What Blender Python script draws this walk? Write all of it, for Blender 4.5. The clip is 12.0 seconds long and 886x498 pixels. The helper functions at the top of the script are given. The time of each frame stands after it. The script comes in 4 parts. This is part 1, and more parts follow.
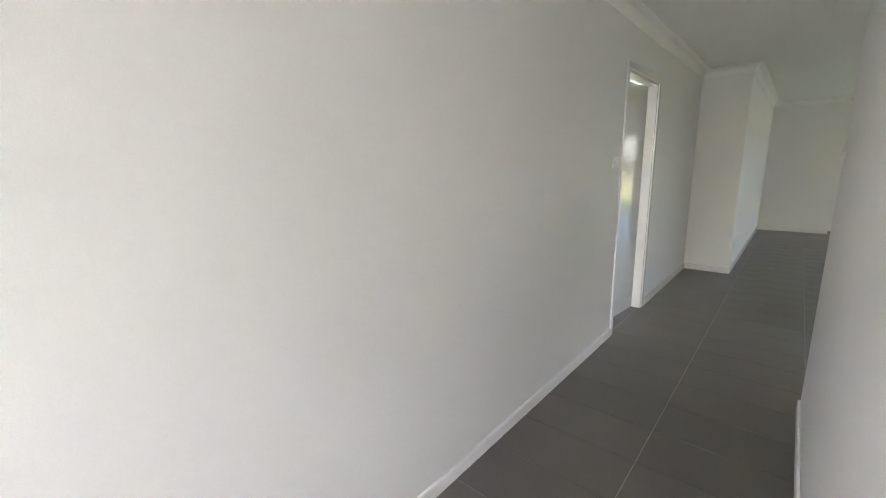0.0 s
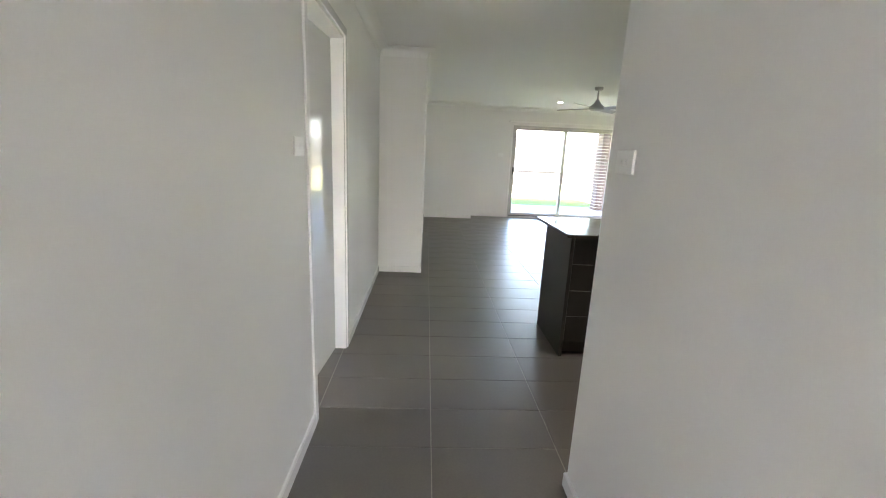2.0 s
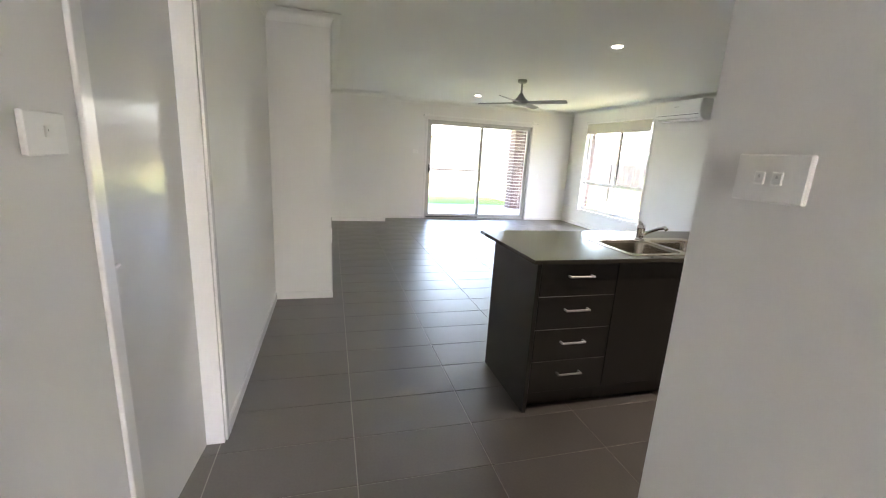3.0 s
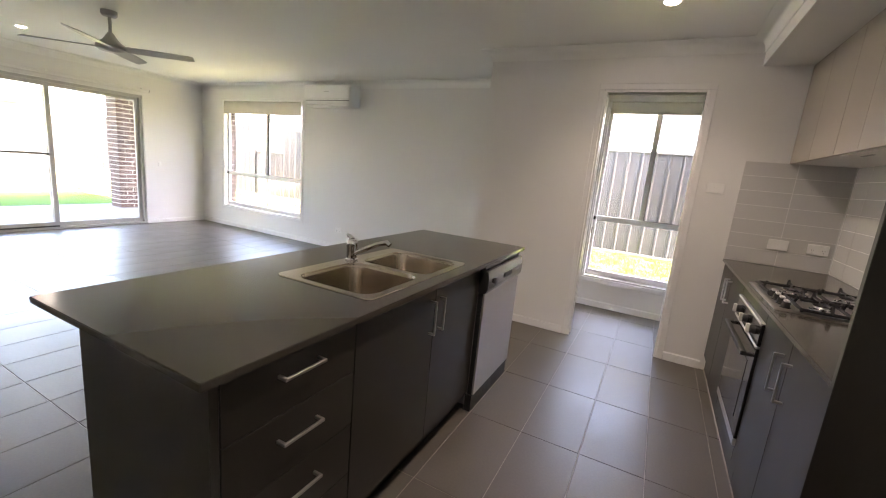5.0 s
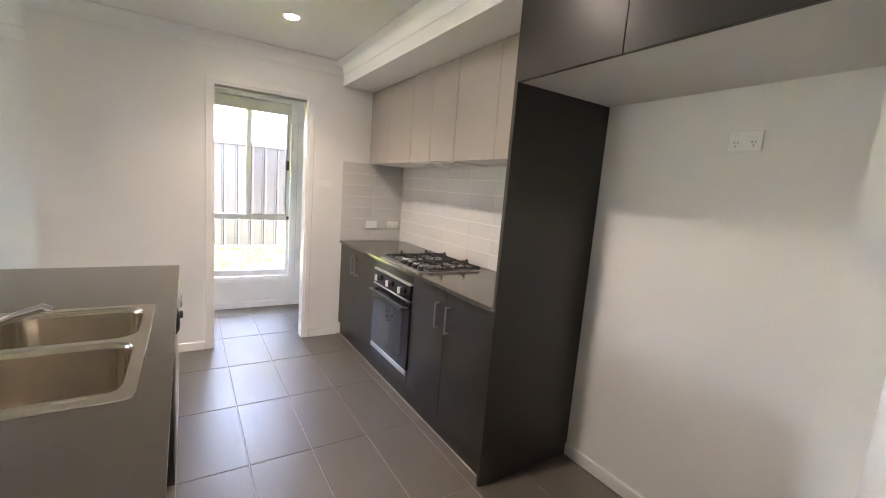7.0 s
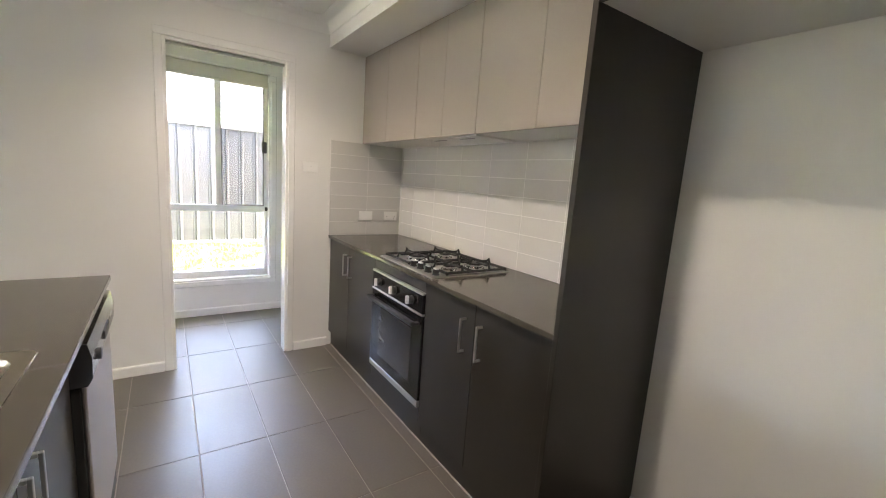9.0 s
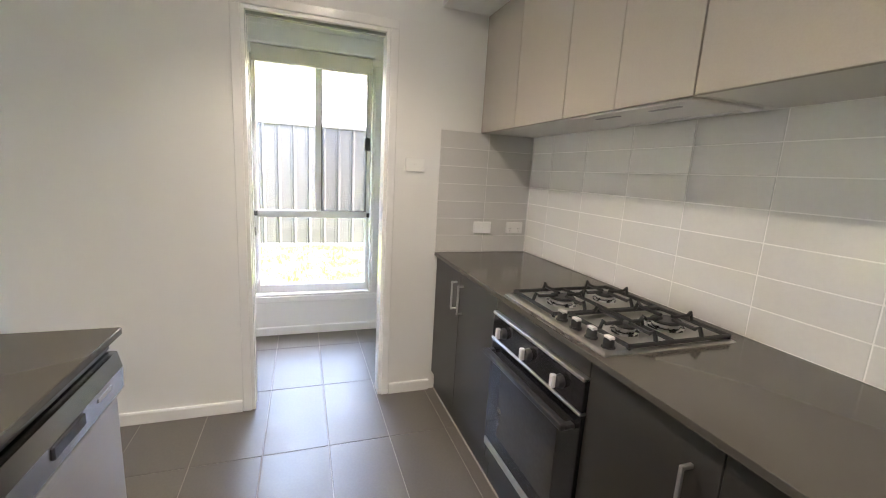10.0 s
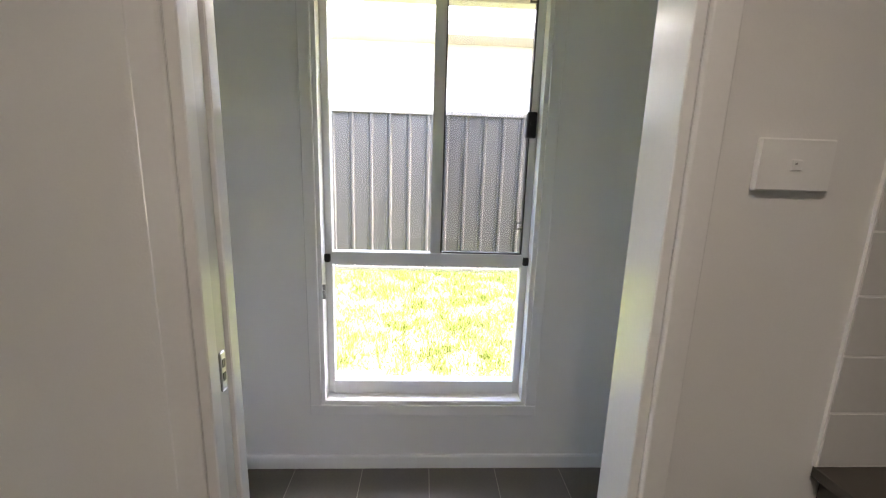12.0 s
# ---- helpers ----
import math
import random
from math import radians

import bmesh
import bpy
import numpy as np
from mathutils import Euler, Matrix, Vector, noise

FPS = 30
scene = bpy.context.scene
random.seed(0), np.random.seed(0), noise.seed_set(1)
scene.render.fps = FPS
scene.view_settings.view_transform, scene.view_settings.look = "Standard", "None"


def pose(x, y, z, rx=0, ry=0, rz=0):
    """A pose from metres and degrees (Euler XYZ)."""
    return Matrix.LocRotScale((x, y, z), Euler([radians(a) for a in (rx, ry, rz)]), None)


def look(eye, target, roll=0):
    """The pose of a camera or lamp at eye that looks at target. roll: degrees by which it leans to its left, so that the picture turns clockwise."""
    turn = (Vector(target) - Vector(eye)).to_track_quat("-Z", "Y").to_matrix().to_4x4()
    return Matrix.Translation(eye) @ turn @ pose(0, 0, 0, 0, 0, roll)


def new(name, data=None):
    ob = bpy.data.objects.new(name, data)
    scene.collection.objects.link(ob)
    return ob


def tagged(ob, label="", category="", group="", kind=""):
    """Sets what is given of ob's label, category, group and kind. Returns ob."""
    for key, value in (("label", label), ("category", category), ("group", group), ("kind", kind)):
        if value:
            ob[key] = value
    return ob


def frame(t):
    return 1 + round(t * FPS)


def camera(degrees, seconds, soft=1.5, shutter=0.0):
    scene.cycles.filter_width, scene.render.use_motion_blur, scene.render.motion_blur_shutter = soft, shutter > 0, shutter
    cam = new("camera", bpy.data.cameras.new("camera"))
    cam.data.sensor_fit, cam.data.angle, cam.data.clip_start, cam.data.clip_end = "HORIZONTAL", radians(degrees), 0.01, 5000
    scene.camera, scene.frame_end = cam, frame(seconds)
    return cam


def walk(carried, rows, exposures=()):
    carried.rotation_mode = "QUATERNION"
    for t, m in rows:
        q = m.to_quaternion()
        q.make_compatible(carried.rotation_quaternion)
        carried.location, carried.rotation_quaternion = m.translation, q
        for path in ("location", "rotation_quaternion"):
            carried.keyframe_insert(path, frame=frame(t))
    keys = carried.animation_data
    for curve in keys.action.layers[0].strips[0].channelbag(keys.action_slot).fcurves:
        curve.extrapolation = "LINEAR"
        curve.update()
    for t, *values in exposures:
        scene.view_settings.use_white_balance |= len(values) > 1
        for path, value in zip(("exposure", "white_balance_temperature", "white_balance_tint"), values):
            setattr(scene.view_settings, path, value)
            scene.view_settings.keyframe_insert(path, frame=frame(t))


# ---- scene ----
cam = camera(94.5, 12.0, soft=1.1)
PATH = [
    (0, (-3.673, -2.138, 1.393), (-4.953, -0.655, 0.989), -1.0),
    (0.5, (-3.868, -1.926, 1.404), (-4.553, -0.1, 0.963), 0.5),
    (1, (-4.036, -1.605, 1.408), (-4.298, 0.327, 0.961), 1.4),
    (1.5, (-4.156, -1.185, 1.39), (-4.225, 0.763, 0.941), 1.7),
    (2, (-4.171, -0.759, 1.388), (-4.077, 1.186, 0.932), 2.6),
    (2.5, (-4.209, -0.329, 1.408), (-3.923, 1.595, 0.945), 2.8),
    (2.7, (-4.216, -0.161, 1.405), (-3.84, 1.749, 0.945), 3.0),
    (4.3, (-3.909, 0.847, 1.354), (-2.578, 2.277, 0.927), 4.6),
    (4.5, (-3.83, 0.933, 1.368), (-2.369, 2.234, 0.952), 4.9),
    (4.6, (-3.793, 0.964, 1.377), (-2.271, 2.193, 0.964), 5.0),
    (5, (-3.678, 1.113, 1.366), (-1.929, 2.003, 0.982), 5.4),
    (5.5, (-3.554, 1.331, 1.383), (-1.619, 1.7, 1.037), 5.6),
    (6, (-3.557, 1.422, 1.414), (-1.594, 1.202, 1.102), 5.4),
    (6.5, (-3.64, 1.621, 1.409), (-1.801, 0.888, 1.126), 5.0),
    (7, (-3.687, 1.824, 1.421), (-2.016, 0.761, 1.143), 4.5),
    (7.2, (-3.694, 1.898, 1.418), (-2.078, 0.749, 1.139), 4.4),
    (8.8, (-3.221, 1.682, 1.382), (-1.632, 0.511, 1.058), 3.7),
    (9, (-3.108, 1.66, 1.37), (-1.48, 0.544, 1.047), 4.1),
    (9.5, (-2.732, 1.516, 1.383), (-0.975, 0.628, 1.03), 3.5),
    (10, (-2.324, 1.374, 1.372), (-0.467, 0.727, 1.009), 3.2),
    (10.5, (-1.895, 1.372, 1.381), (0.014, 0.911, 1.002), 2.8),
    (11, (-1.44, 1.342, 1.368), (0.496, 1.015, 0.984), 2.6),
    (11.2, (-1.25, 1.324, 1.383), (0.691, 1.047, 0.99), 2.3),
    (11.5, (-0.986, 1.343, 1.397), (0.956, 1.111, 0.982), 1.9),
    (12, (-0.598, 1.306, 1.394), (1.359, 1.209, 0.994), 1.8),
]
walk(cam, [(t, look(eye, target, roll)) for t, eye, target, roll in PATH],
     exposures=[(0.0, 5.41, 6500, 14), (0.5, 5.68, 6500, 14), (1.0, 5.73, 6500, 14), (2.7, 5.83, 6600, 18), (4.3, 5.48, 7150, 24),
                (5.5, 5.83, 7150, 23), (6.0, 6.3, 6900, 21), (6.5, 6.28, 6850, 21), (7.2, 6.3, 6750, 20), (8.8, 6.13, 6800, 17),
                (9.5, 6.23, 6750, 16), (10.5, 5.91, 6650, 15), (12.0, 4.97, 6750, 18)])

# ---- world, sun ----
world = bpy.data.worlds.new("sky")
scene.world = world
world.use_nodes = True
wn = world.node_tree.nodes
sky = wn.new("ShaderNodeTexSky")
sky.sky_type = "NISHITA"
sky.sun_disc = False
sky.sun_elevation = radians(59)
sky.sun_rotation = radians(183)
sky.dust_density = 4.0
sky.ozone_density = 0.6
wn["Background"].inputs["Strength"].default_value = 0.15
world.node_tree.links.new(sky.outputs["Color"], wn["Background"].inputs["Color"])
sun = new("sun", bpy.data.lights.new("sun", "SUN"))
sun.data.energy = 2.7
sun.data.angle = radians(0.6)
sun.data.color = (1.0, 0.95, 0.88)
sun.matrix_world = look((-0.3, -4.8, 8.0), (0, 0, 0))

BEAM = 1.3                   # watts of each ceiling downlight


# ---- materials ----
def material(name, color, rough=0.5, metal=0.0, spread=0.06, scale=6.0, fine=180.0, bump=0.0, piece=0.0, stretch=(1, 1, 1),
             spec=0.5, stain=0.0, island=0.0, fine_mix=0.5, rough_spread=0.04):
    """A surface with variation at two scales, in metres of object space."""
    m = bpy.data.materials.new(name)
    m.use_nodes = True
    nt = m.node_tree
    n, ln = nt.nodes, nt.links
    b = n["Principled BSDF"]
    b.inputs["Metallic"].default_value = metal
    b.inputs["Specular IOR Level"].default_value = spec
    tc = n.new("ShaderNodeTexCoord")
    mp = n.new("ShaderNodeMapping")
    mp.inputs["Scale"].default_value = stretch
    ln.new(tc.outputs["Object"], mp.inputs["Vector"])
    big, small = n.new("ShaderNodeTexNoise"), n.new("ShaderNodeTexNoise")
    big.inputs["Scale"].default_value, small.inputs["Scale"].default_value = scale, fine
    big.inputs["Detail"].default_value, small.inputs["Detail"].default_value = 4, 3
    for k in (big, small):
        ln.new(mp.outputs["Vector"], k.inputs["Vector"])
    mix = n.new("ShaderNodeMath")
    mix.operation = "MULTIPLY_ADD"
    mix.inputs[1].default_value = fine_mix
    ln.new(small.outputs["Fac"], mix.inputs[0])
    half = n.new("ShaderNodeMath")
    half.operation = "MULTIPLY"
    half.inputs[1].default_value = 1 - fine_mix
    ln.new(big.outputs["Fac"], half.inputs[0])
    ln.new(half.outputs[0], mix.inputs[2])
    value = n.new("ShaderNodeMapRange")
    value.inputs["From Min"].default_value, value.inputs["From Max"].default_value = 0.3, 0.7
    value.inputs["To Min"].default_value, value.inputs["To Max"].default_value = 1 - spread, 1 + spread
    ln.new(mix.outputs[0], value.inputs["Value"])
    out = value.outputs["Result"]
    for amount, node, socket in ((piece, "ShaderNodeObjectInfo", "Random"), (island, "ShaderNodeNewGeometry", "Random Per Island")):
        if amount:
            info = n.new(node)
            r = n.new("ShaderNodeMapRange")
            r.inputs["To Min"].default_value, r.inputs["To Max"].default_value = 1 - amount, 1 + amount
            ln.new(info.outputs[socket], r.inputs["Value"])
            mul = n.new("ShaderNodeMath")
            mul.operation = "MULTIPLY"
            ln.new(out, mul.inputs[0])
            ln.new(r.outputs["Result"], mul.inputs[1])
            out = mul.outputs[0]
    tint = n.new("ShaderNodeVectorMath")
    tint.operation = "SCALE"
    tint.inputs[0].default_value = color
    ln.new(out, tint.inputs["Scale"])
    ln.new(tint.outputs["Vector"], b.inputs["Base Color"])
    rr = n.new("ShaderNodeMapRange")
    rr.inputs["From Min"].default_value, rr.inputs["From Max"].default_value = 0.3, 0.7
    rr.inputs["To Min"].default_value, rr.inputs["To Max"].default_value = max(0.02, rough - rough_spread), rough + rough_spread
    ln.new(big.outputs["Fac"], rr.inputs["Value"])
    ln.new(rr.outputs["Result"], b.inputs["Roughness"])
    if bump:
        bp = n.new("ShaderNodeBump")
        bp.inputs["Strength"].default_value = 1.0
        bp.inputs["Distance"].default_value = bump
        ln.new(small.outputs["Fac"], bp.inputs["Height"])
        ln.new(bp.outputs["Normal"], b.inputs["Normal"])
    return m


def glowing(name, color, strength):
    m = bpy.data.materials.new(name)
    m.use_nodes = True
    b = m.node_tree.nodes["Principled BSDF"]
    b.inputs["Base Color"].default_value = (*color, 1)
    b.inputs["Emission Color"].default_value = (*color, 1)
    b.inputs["Emission Strength"].default_value = strength
    return m


def clear_glass(name):
    m = bpy.data.materials.new(name)
    m.use_nodes = True
    n, ln = m.node_tree.nodes, m.node_tree.links
    n.remove(n["Principled BSDF"])
    clear, shine, fr, mx = (n.new("ShaderNodeBsdfTransparent"), n.new("ShaderNodeBsdfGlossy"), n.new("ShaderNodeLayerWeight"),
                            n.new("ShaderNodeMixShader"))
    clear.inputs["Color"].default_value = (0.94, 0.95, 0.945, 1)
    shine.inputs["Roughness"].default_value = 0.02
    power, amount = n.new("ShaderNodeMath"), n.new("ShaderNodeMath")
    power.operation, power.inputs[1].default_value = "POWER", 5.0
    amount.operation, amount.inputs[1].default_value, amount.inputs[2].default_value = "MULTIPLY_ADD", 0.9, 0.035
    ln.new(fr.outputs["Facing"], power.inputs[0])
    ln.new(power.outputs[0], amount.inputs[0])
    ln.new(amount.outputs[0], mx.inputs[0])
    ln.new(clear.outputs[0], mx.inputs[1])
    ln.new(shine.outputs[0], mx.inputs[2])
    ln.new(mx.outputs[0], n["Material Output"].inputs["Surface"])
    return m


PAINT = material("wall_paint", (0.81, 0.805, 0.785), 0.5, spec=0.3, spread=0.015, scale=1.5, fine=240, bump=0.0003)
CEIL = material("ceiling_paint", (0.84, 0.845, 0.82), 0.8, spread=0.015, scale=1.2, fine=200, bump=0.0002)
TRIM = material("trim_gloss_paint", (0.85, 0.845, 0.83), 0.2, spread=0.02, scale=3, fine=120, bump=0.0001)
DOOR = material("door_paint", (0.74, 0.735, 0.72), 0.17, spread=0.015, scale=2, fine=160, rough_spread=0.015)
TILE = material("floor_tile", (0.112, 0.1, 0.085), 0.38, spec=0.95, spread=0.14, scale=3.5, fine=90, bump=0.0002, piece=0.07, rough_spread=0.05)
TILE_FAR = material("floor_tile_far", (0.112, 0.1, 0.085), 0.38, spec=0.95, spread=0.14, scale=3.5, fine=90, bump=0.0002, island=0.07, rough_spread=0.05)
GROUT = material("floor_grout", (0.34, 0.315, 0.28), 0.85, spread=0.15, scale=5, fine=150)
STONE = material("worktop_stone", (0.07, 0.063, 0.053), 0.14, spread=0.03, scale=2, fine=900, fine_mix=0.6, rough_spread=0.008)
DARK = material("charcoal_laminate", (0.027, 0.0238, 0.0195), 0.36, spread=0.08, scale=2, fine=260, stretch=(1, 1, 0.12), spec=0.5, rough_spread=0.01)
TAUPE = material("taupe_laminate", (0.37, 0.33, 0.285), 0.42, spread=0.04, scale=3, fine=200, bump=0.00008)
WHITEBOARD = material("white_melamine", (0.68, 0.67, 0.64), 0.4, spread=0.02, scale=3, fine=160)
STEEL = material("brushed_steel", (0.6, 0.585, 0.56), 0.3, metal=1.0, spread=0.04, scale=3, fine=300, stretch=(0.06, 1, 1), rough_spread=0.01)
DOORSTEEL = material("warm_brushed_steel", (0.62, 0.57, 0.53), 0.42, metal=1.0, spread=0.04, scale=3, fine=300, stretch=(0.06, 1, 1), rough_spread=0.01)
PANELSTEEL = material("dark_steel", (0.33, 0.32, 0.3), 0.2, metal=1.0, spread=0.04, scale=4, fine=260, stretch=(0.08, 1, 1), rough_spread=0.01)
SINKSTEEL = material("sink_steel", (0.52, 0.465, 0.39), 0.18, metal=1.0, spread=0.05, scale=3, fine=220, stretch=(1, 0.1, 1), rough_spread=0.015)
CHROME = material("chrome", (0.75, 0.75, 0.75), 0.08, metal=1.0, spread=0.02, scale=4, fine=200, rough_spread=0.01)
SATIN = material("satin_metal", (0.62, 0.61, 0.59), 0.31, metal=1.0, spread=0.02, scale=3, fine=300, rough_spread=0.01)
BLACKGLASS = material("black_glass", (0.012, 0.012, 0.013), 0.08, spread=0.1, scale=6, fine=100, rough_spread=0.03)
OVENGLASS = material("oven_window_glass", (0.05, 0.048, 0.046), 0.14, spread=0.12, scale=5, fine=60, rough_spread=0.04)
ENAMEL = material("black_enamel", (0.015, 0.015, 0.015), 0.38, spread=0.2, scale=30, fine=300, bump=0.0001)
PLASTIC_B = material("black_plastic", (0.018, 0.018, 0.018), 0.4, spread=0.15, scale=20, fine=200)
PLASTIC_W = material("white_plastic", (0.86, 0.86, 0.84), 0.35, spread=0.02, scale=20, fine=200)
GREYPART = material("grey_plastic", (0.3, 0.3, 0.29), 0.45, spread=0.05, scale=20, fine=200)
SILVER = material("silver_paint", (0.62, 0.61, 0.6), 0.34, spread=0.02, scale=6, fine=200)
GREYDARK = material("dark_grey_aluminium", (0.06, 0.06, 0.062), 0.4, spread=0.05, scale=10, fine=200)
SPLASH = material("splashback_tile", (0.63, 0.62, 0.6), 0.14, spread=0.025, scale=4, fine=60, piece=0.025, bump=0.0002, rough_spread=0.05)
SPLASHGROUT = material("white_grout", (0.78, 0.77, 0.75), 0.85, spread=0.05, scale=10, fine=200)
FANGREY = material("fan_grey_paint", (0.4, 0.4, 0.39), 0.4, spread=0.03, scale=8, fine=200)
SLIDERM = material("grey_aluminium", (0.5, 0.495, 0.48), 0.36, spread=0.04, scale=8, fine=200)
FRAMEW = material("white_aluminium", (0.76, 0.765, 0.76), 0.34, spread=0.03, scale=8, fine=200)
BLIND = material("blind_fabric", (0.66, 0.63, 0.56), 0.85, spread=0.06, scale=6, fine=600, bump=0.0001)
GLASS = clear_glass("window_glass")


def mesh_screen(name):
    """Fine woven insect screen: mostly open, dark threads between."""
    m = bpy.data.materials.new(name)
    m.use_nodes = True
    n, ln = m.node_tree.nodes, m.node_tree.links
    n.remove(n["Principled BSDF"])
    gap, thread, mx = n.new("ShaderNodeBsdfTransparent"), n.new("ShaderNodeBsdfDiffuse"), n.new("ShaderNodeMixShader")
    thread.inputs["Color"].default_value = (0.03, 0.03, 0.032, 1)
    mx.inputs[0].default_value = 0.2
    ln.new(gap.outputs[0], mx.inputs[1])
    ln.new(thread.outputs[0], mx.inputs[2])
    ln.new(mx.outputs[0], n["Material Output"].inputs["Surface"])
    return m


SCREEN = mesh_screen("insect_screen_mesh")
FENCE = material("painted_steel_fence", (0.075, 0.073, 0.073), 0.28, spread=0.02, scale=2, fine=20, rough_spread=0.0)
FENCECAP = material("fence_cap", (0.16, 0.157, 0.155), 0.4, spread=0.05, scale=4, fine=80)
BRICK = material("brown_brick", (0.07, 0.045, 0.042), 0.85, spread=0.25, scale=14, fine=160, bump=0.001, island=0.3)
MORTAR = material("mortar", (0.45, 0.43, 0.4), 0.9, spread=0.12, scale=12, fine=160)
CONCRETE = material("concrete_paving", (0.17, 0.172, 0.175), 0.75, spread=0.1, scale=3, fine=120, bump=0.0005)
SOIL = material("pale_dirt", (0.25, 0.235, 0.18), 0.95, spread=0.2, scale=1.4, fine=40, bump=0.004, spec=0.08)
LAWN = material("lawn_soil", (0.19, 0.185, 0.09), 0.95, spread=0.35, scale=3, fine=60, bump=0.006, spec=0.08)
BLADE = material("grass_blades", (0.14, 0.185, 0.045), 0.6, spread=0.35, scale=3, fine=30, island=0.45, spec=0.08)
TURF = material("bright_turf", (0.035, 0.085, 0.008), 0.8, spread=0.25, scale=6, fine=200, bump=0.004, spec=0.08)
RENDER = material("house_render", (0.8, 0.77, 0.72), 0.8, spread=0.05, scale=2, fine=60)
CREAM = material("cream_render", (0.36, 0.31, 0.23), 0.8, spread=0.05, scale=2, fine=60)
ROOFM = material("roof_sheet", (0.36, 0.345, 0.32), 0.5, spread=0.08, scale=2, fine=60)
EAVE = material("eave_board", (0.8, 0.78, 0.7), 0.7, spread=0.04, scale=3, fine=100)
BULB = glowing("lamp_diffuser", (1.0, 0.91, 0.79), 4.0)

# ---- building helpers ----
ORIGIN = {}


def thing(name, loc, label, category, group="", kind=""):
    ob = new(name)
    ob.empty_display_size = 0.05
    ob.location = loc
    ORIGIN[ob.name] = Vector(loc)
    return tagged(ob, label, category, group, kind)


def finish(name, bm, mat, smooth=False):
    me = bpy.data.meshes.new(name)
    bm.normal_update()
    if smooth:
        for f in bm.faces:
            f.smooth = True
    bm.to_mesh(me)
    bm.free()
    me.materials.append(mat)
    if smooth:
        me.set_sharp_from_angle(angle=radians(38))
    return me


def part(name, bm, mat, parent, label="", smooth=False, kind=""):
    o = ORIGIN[parent.name]
    bmesh.ops.translate(bm, verts=bm.verts, vec=-o)
    ob = new(name, finish(name, bm, mat, smooth))
    ob.parent = parent
    ORIGIN[ob.name] = o
    return tagged(ob, label, kind=kind)


def solid(name, bm, mat, label, category, kind="structure", group="", smooth=False):
    lo = Vector([min(v.co[i] for v in bm.verts) for i in range(3)])
    hi = Vector([max(v.co[i] for v in bm.verts) for i in range(3)])
    o = Vector(((lo.x + hi.x) / 2, (lo.y + hi.y) / 2, lo.z))
    bmesh.ops.translate(bm, verts=bm.verts, vec=-o)
    ob = new(name, finish(name, bm, mat, smooth))
    ob.location = o
    ORIGIN[ob.name] = o
    return tagged(ob, label, category, group, kind)


def box(bm, x0, x1, y0, y1, z0, z1, bev=0.0, seg=1):
    x0, x1, y0, y1, z0, z1 = min(x0, x1), max(x0, x1), min(y0, y1), max(y0, y1), min(z0, z1), max(z0, z1)
    m = Matrix.LocRotScale(((x0 + x1) / 2, (y0 + y1) / 2, (z0 + z1) / 2), None, (x1 - x0, y1 - y0, z1 - z0))
    vs = bmesh.ops.create_cube(bm, size=1.0, matrix=m)["verts"]
    if bev:
        es = list({e for v in vs for e in v.link_edges})
        bmesh.ops.bevel(bm, geom=es, offset=bev, segments=seg, affect="EDGES", profile=0.5)
    return bm


def B(*a, **k):
    return box(bmesh.new(), *a, **k)


def cyl(bm, c, r, h, axis="z", seg=24, r2=None, bev=0.0):
    """A round bar from c along axis for h."""
    turn = {"z": Matrix(), "x": Matrix.Rotation(radians(90), 4, "Y"), "y": Matrix.Rotation(radians(-90), 4, "X")}[axis]
    m = Matrix.Translation(c) @ turn @ Matrix.Translation((0, 0, h / 2))
    vs = bmesh.ops.create_cone(bm, cap_ends=True, segments=seg, radius1=r, radius2=r if r2 is None else r2, depth=abs(h), matrix=m)["verts"]
    if bev:
        es = [e for e in {e for v in vs for e in v.link_edges} if any(len(f.verts) > 4 for f in e.link_faces)]
        bmesh.ops.bevel(bm, geom=es, offset=bev, segments=2, affect="EDGES", profile=0.5)
    return bm


def tube(bm, pts, r, seg=10):
    """A round bar through points."""
    pts = [Vector(p) for p in pts]
    rings = []
    for i, p in enumerate(pts):
        d = (pts[min(i + 1, len(pts) - 1)] - pts[max(i - 1, 0)]).normalized()
        side = d.cross(Vector((0, 0, 1)) if abs(d.z) < 0.95 else Vector((1, 0, 0))).normalized()
        up = side.cross(d)
        rr = r[i] if isinstance(r, (list, tuple)) else r
        rings.append([bm.verts.new(p + rr * (math.cos(a) * side + math.sin(a) * up)) for a in [2 * math.pi * k / seg for k in range(seg)]])
    for a, b in zip(rings, rings[1:]):
        for k in range(seg):
            bm.faces.new((a[k], a[(k + 1) % seg], b[(k + 1) % seg], b[k]))
    bm.faces.new(rings[0][::-1])
    bm.faces.new(rings[-1])
    bmesh.ops.recalc_face_normals(bm, faces=bm.faces)
    return bm


def lathe(bm, c, prof, seg=32):
    """A turned shape about the upright through c; prof: radius, height."""
    rings = [[bm.verts.new((c[0] + r * math.cos(2 * math.pi * k / seg), c[1] + r * math.sin(2 * math.pi * k / seg), c[2] + z))
              for k in range(seg)] for r, z in prof]
    for a, b in zip(rings, rings[1:]):
        for k in range(seg):
            bm.faces.new((a[k], a[(k + 1) % seg], b[(k + 1) % seg], b[k]))
    bm.faces.new(rings[0][::-1])
    bm.faces.new(rings[-1])
    bmesh.ops.recalc_face_normals(bm, faces=bm.faces)
    return bm


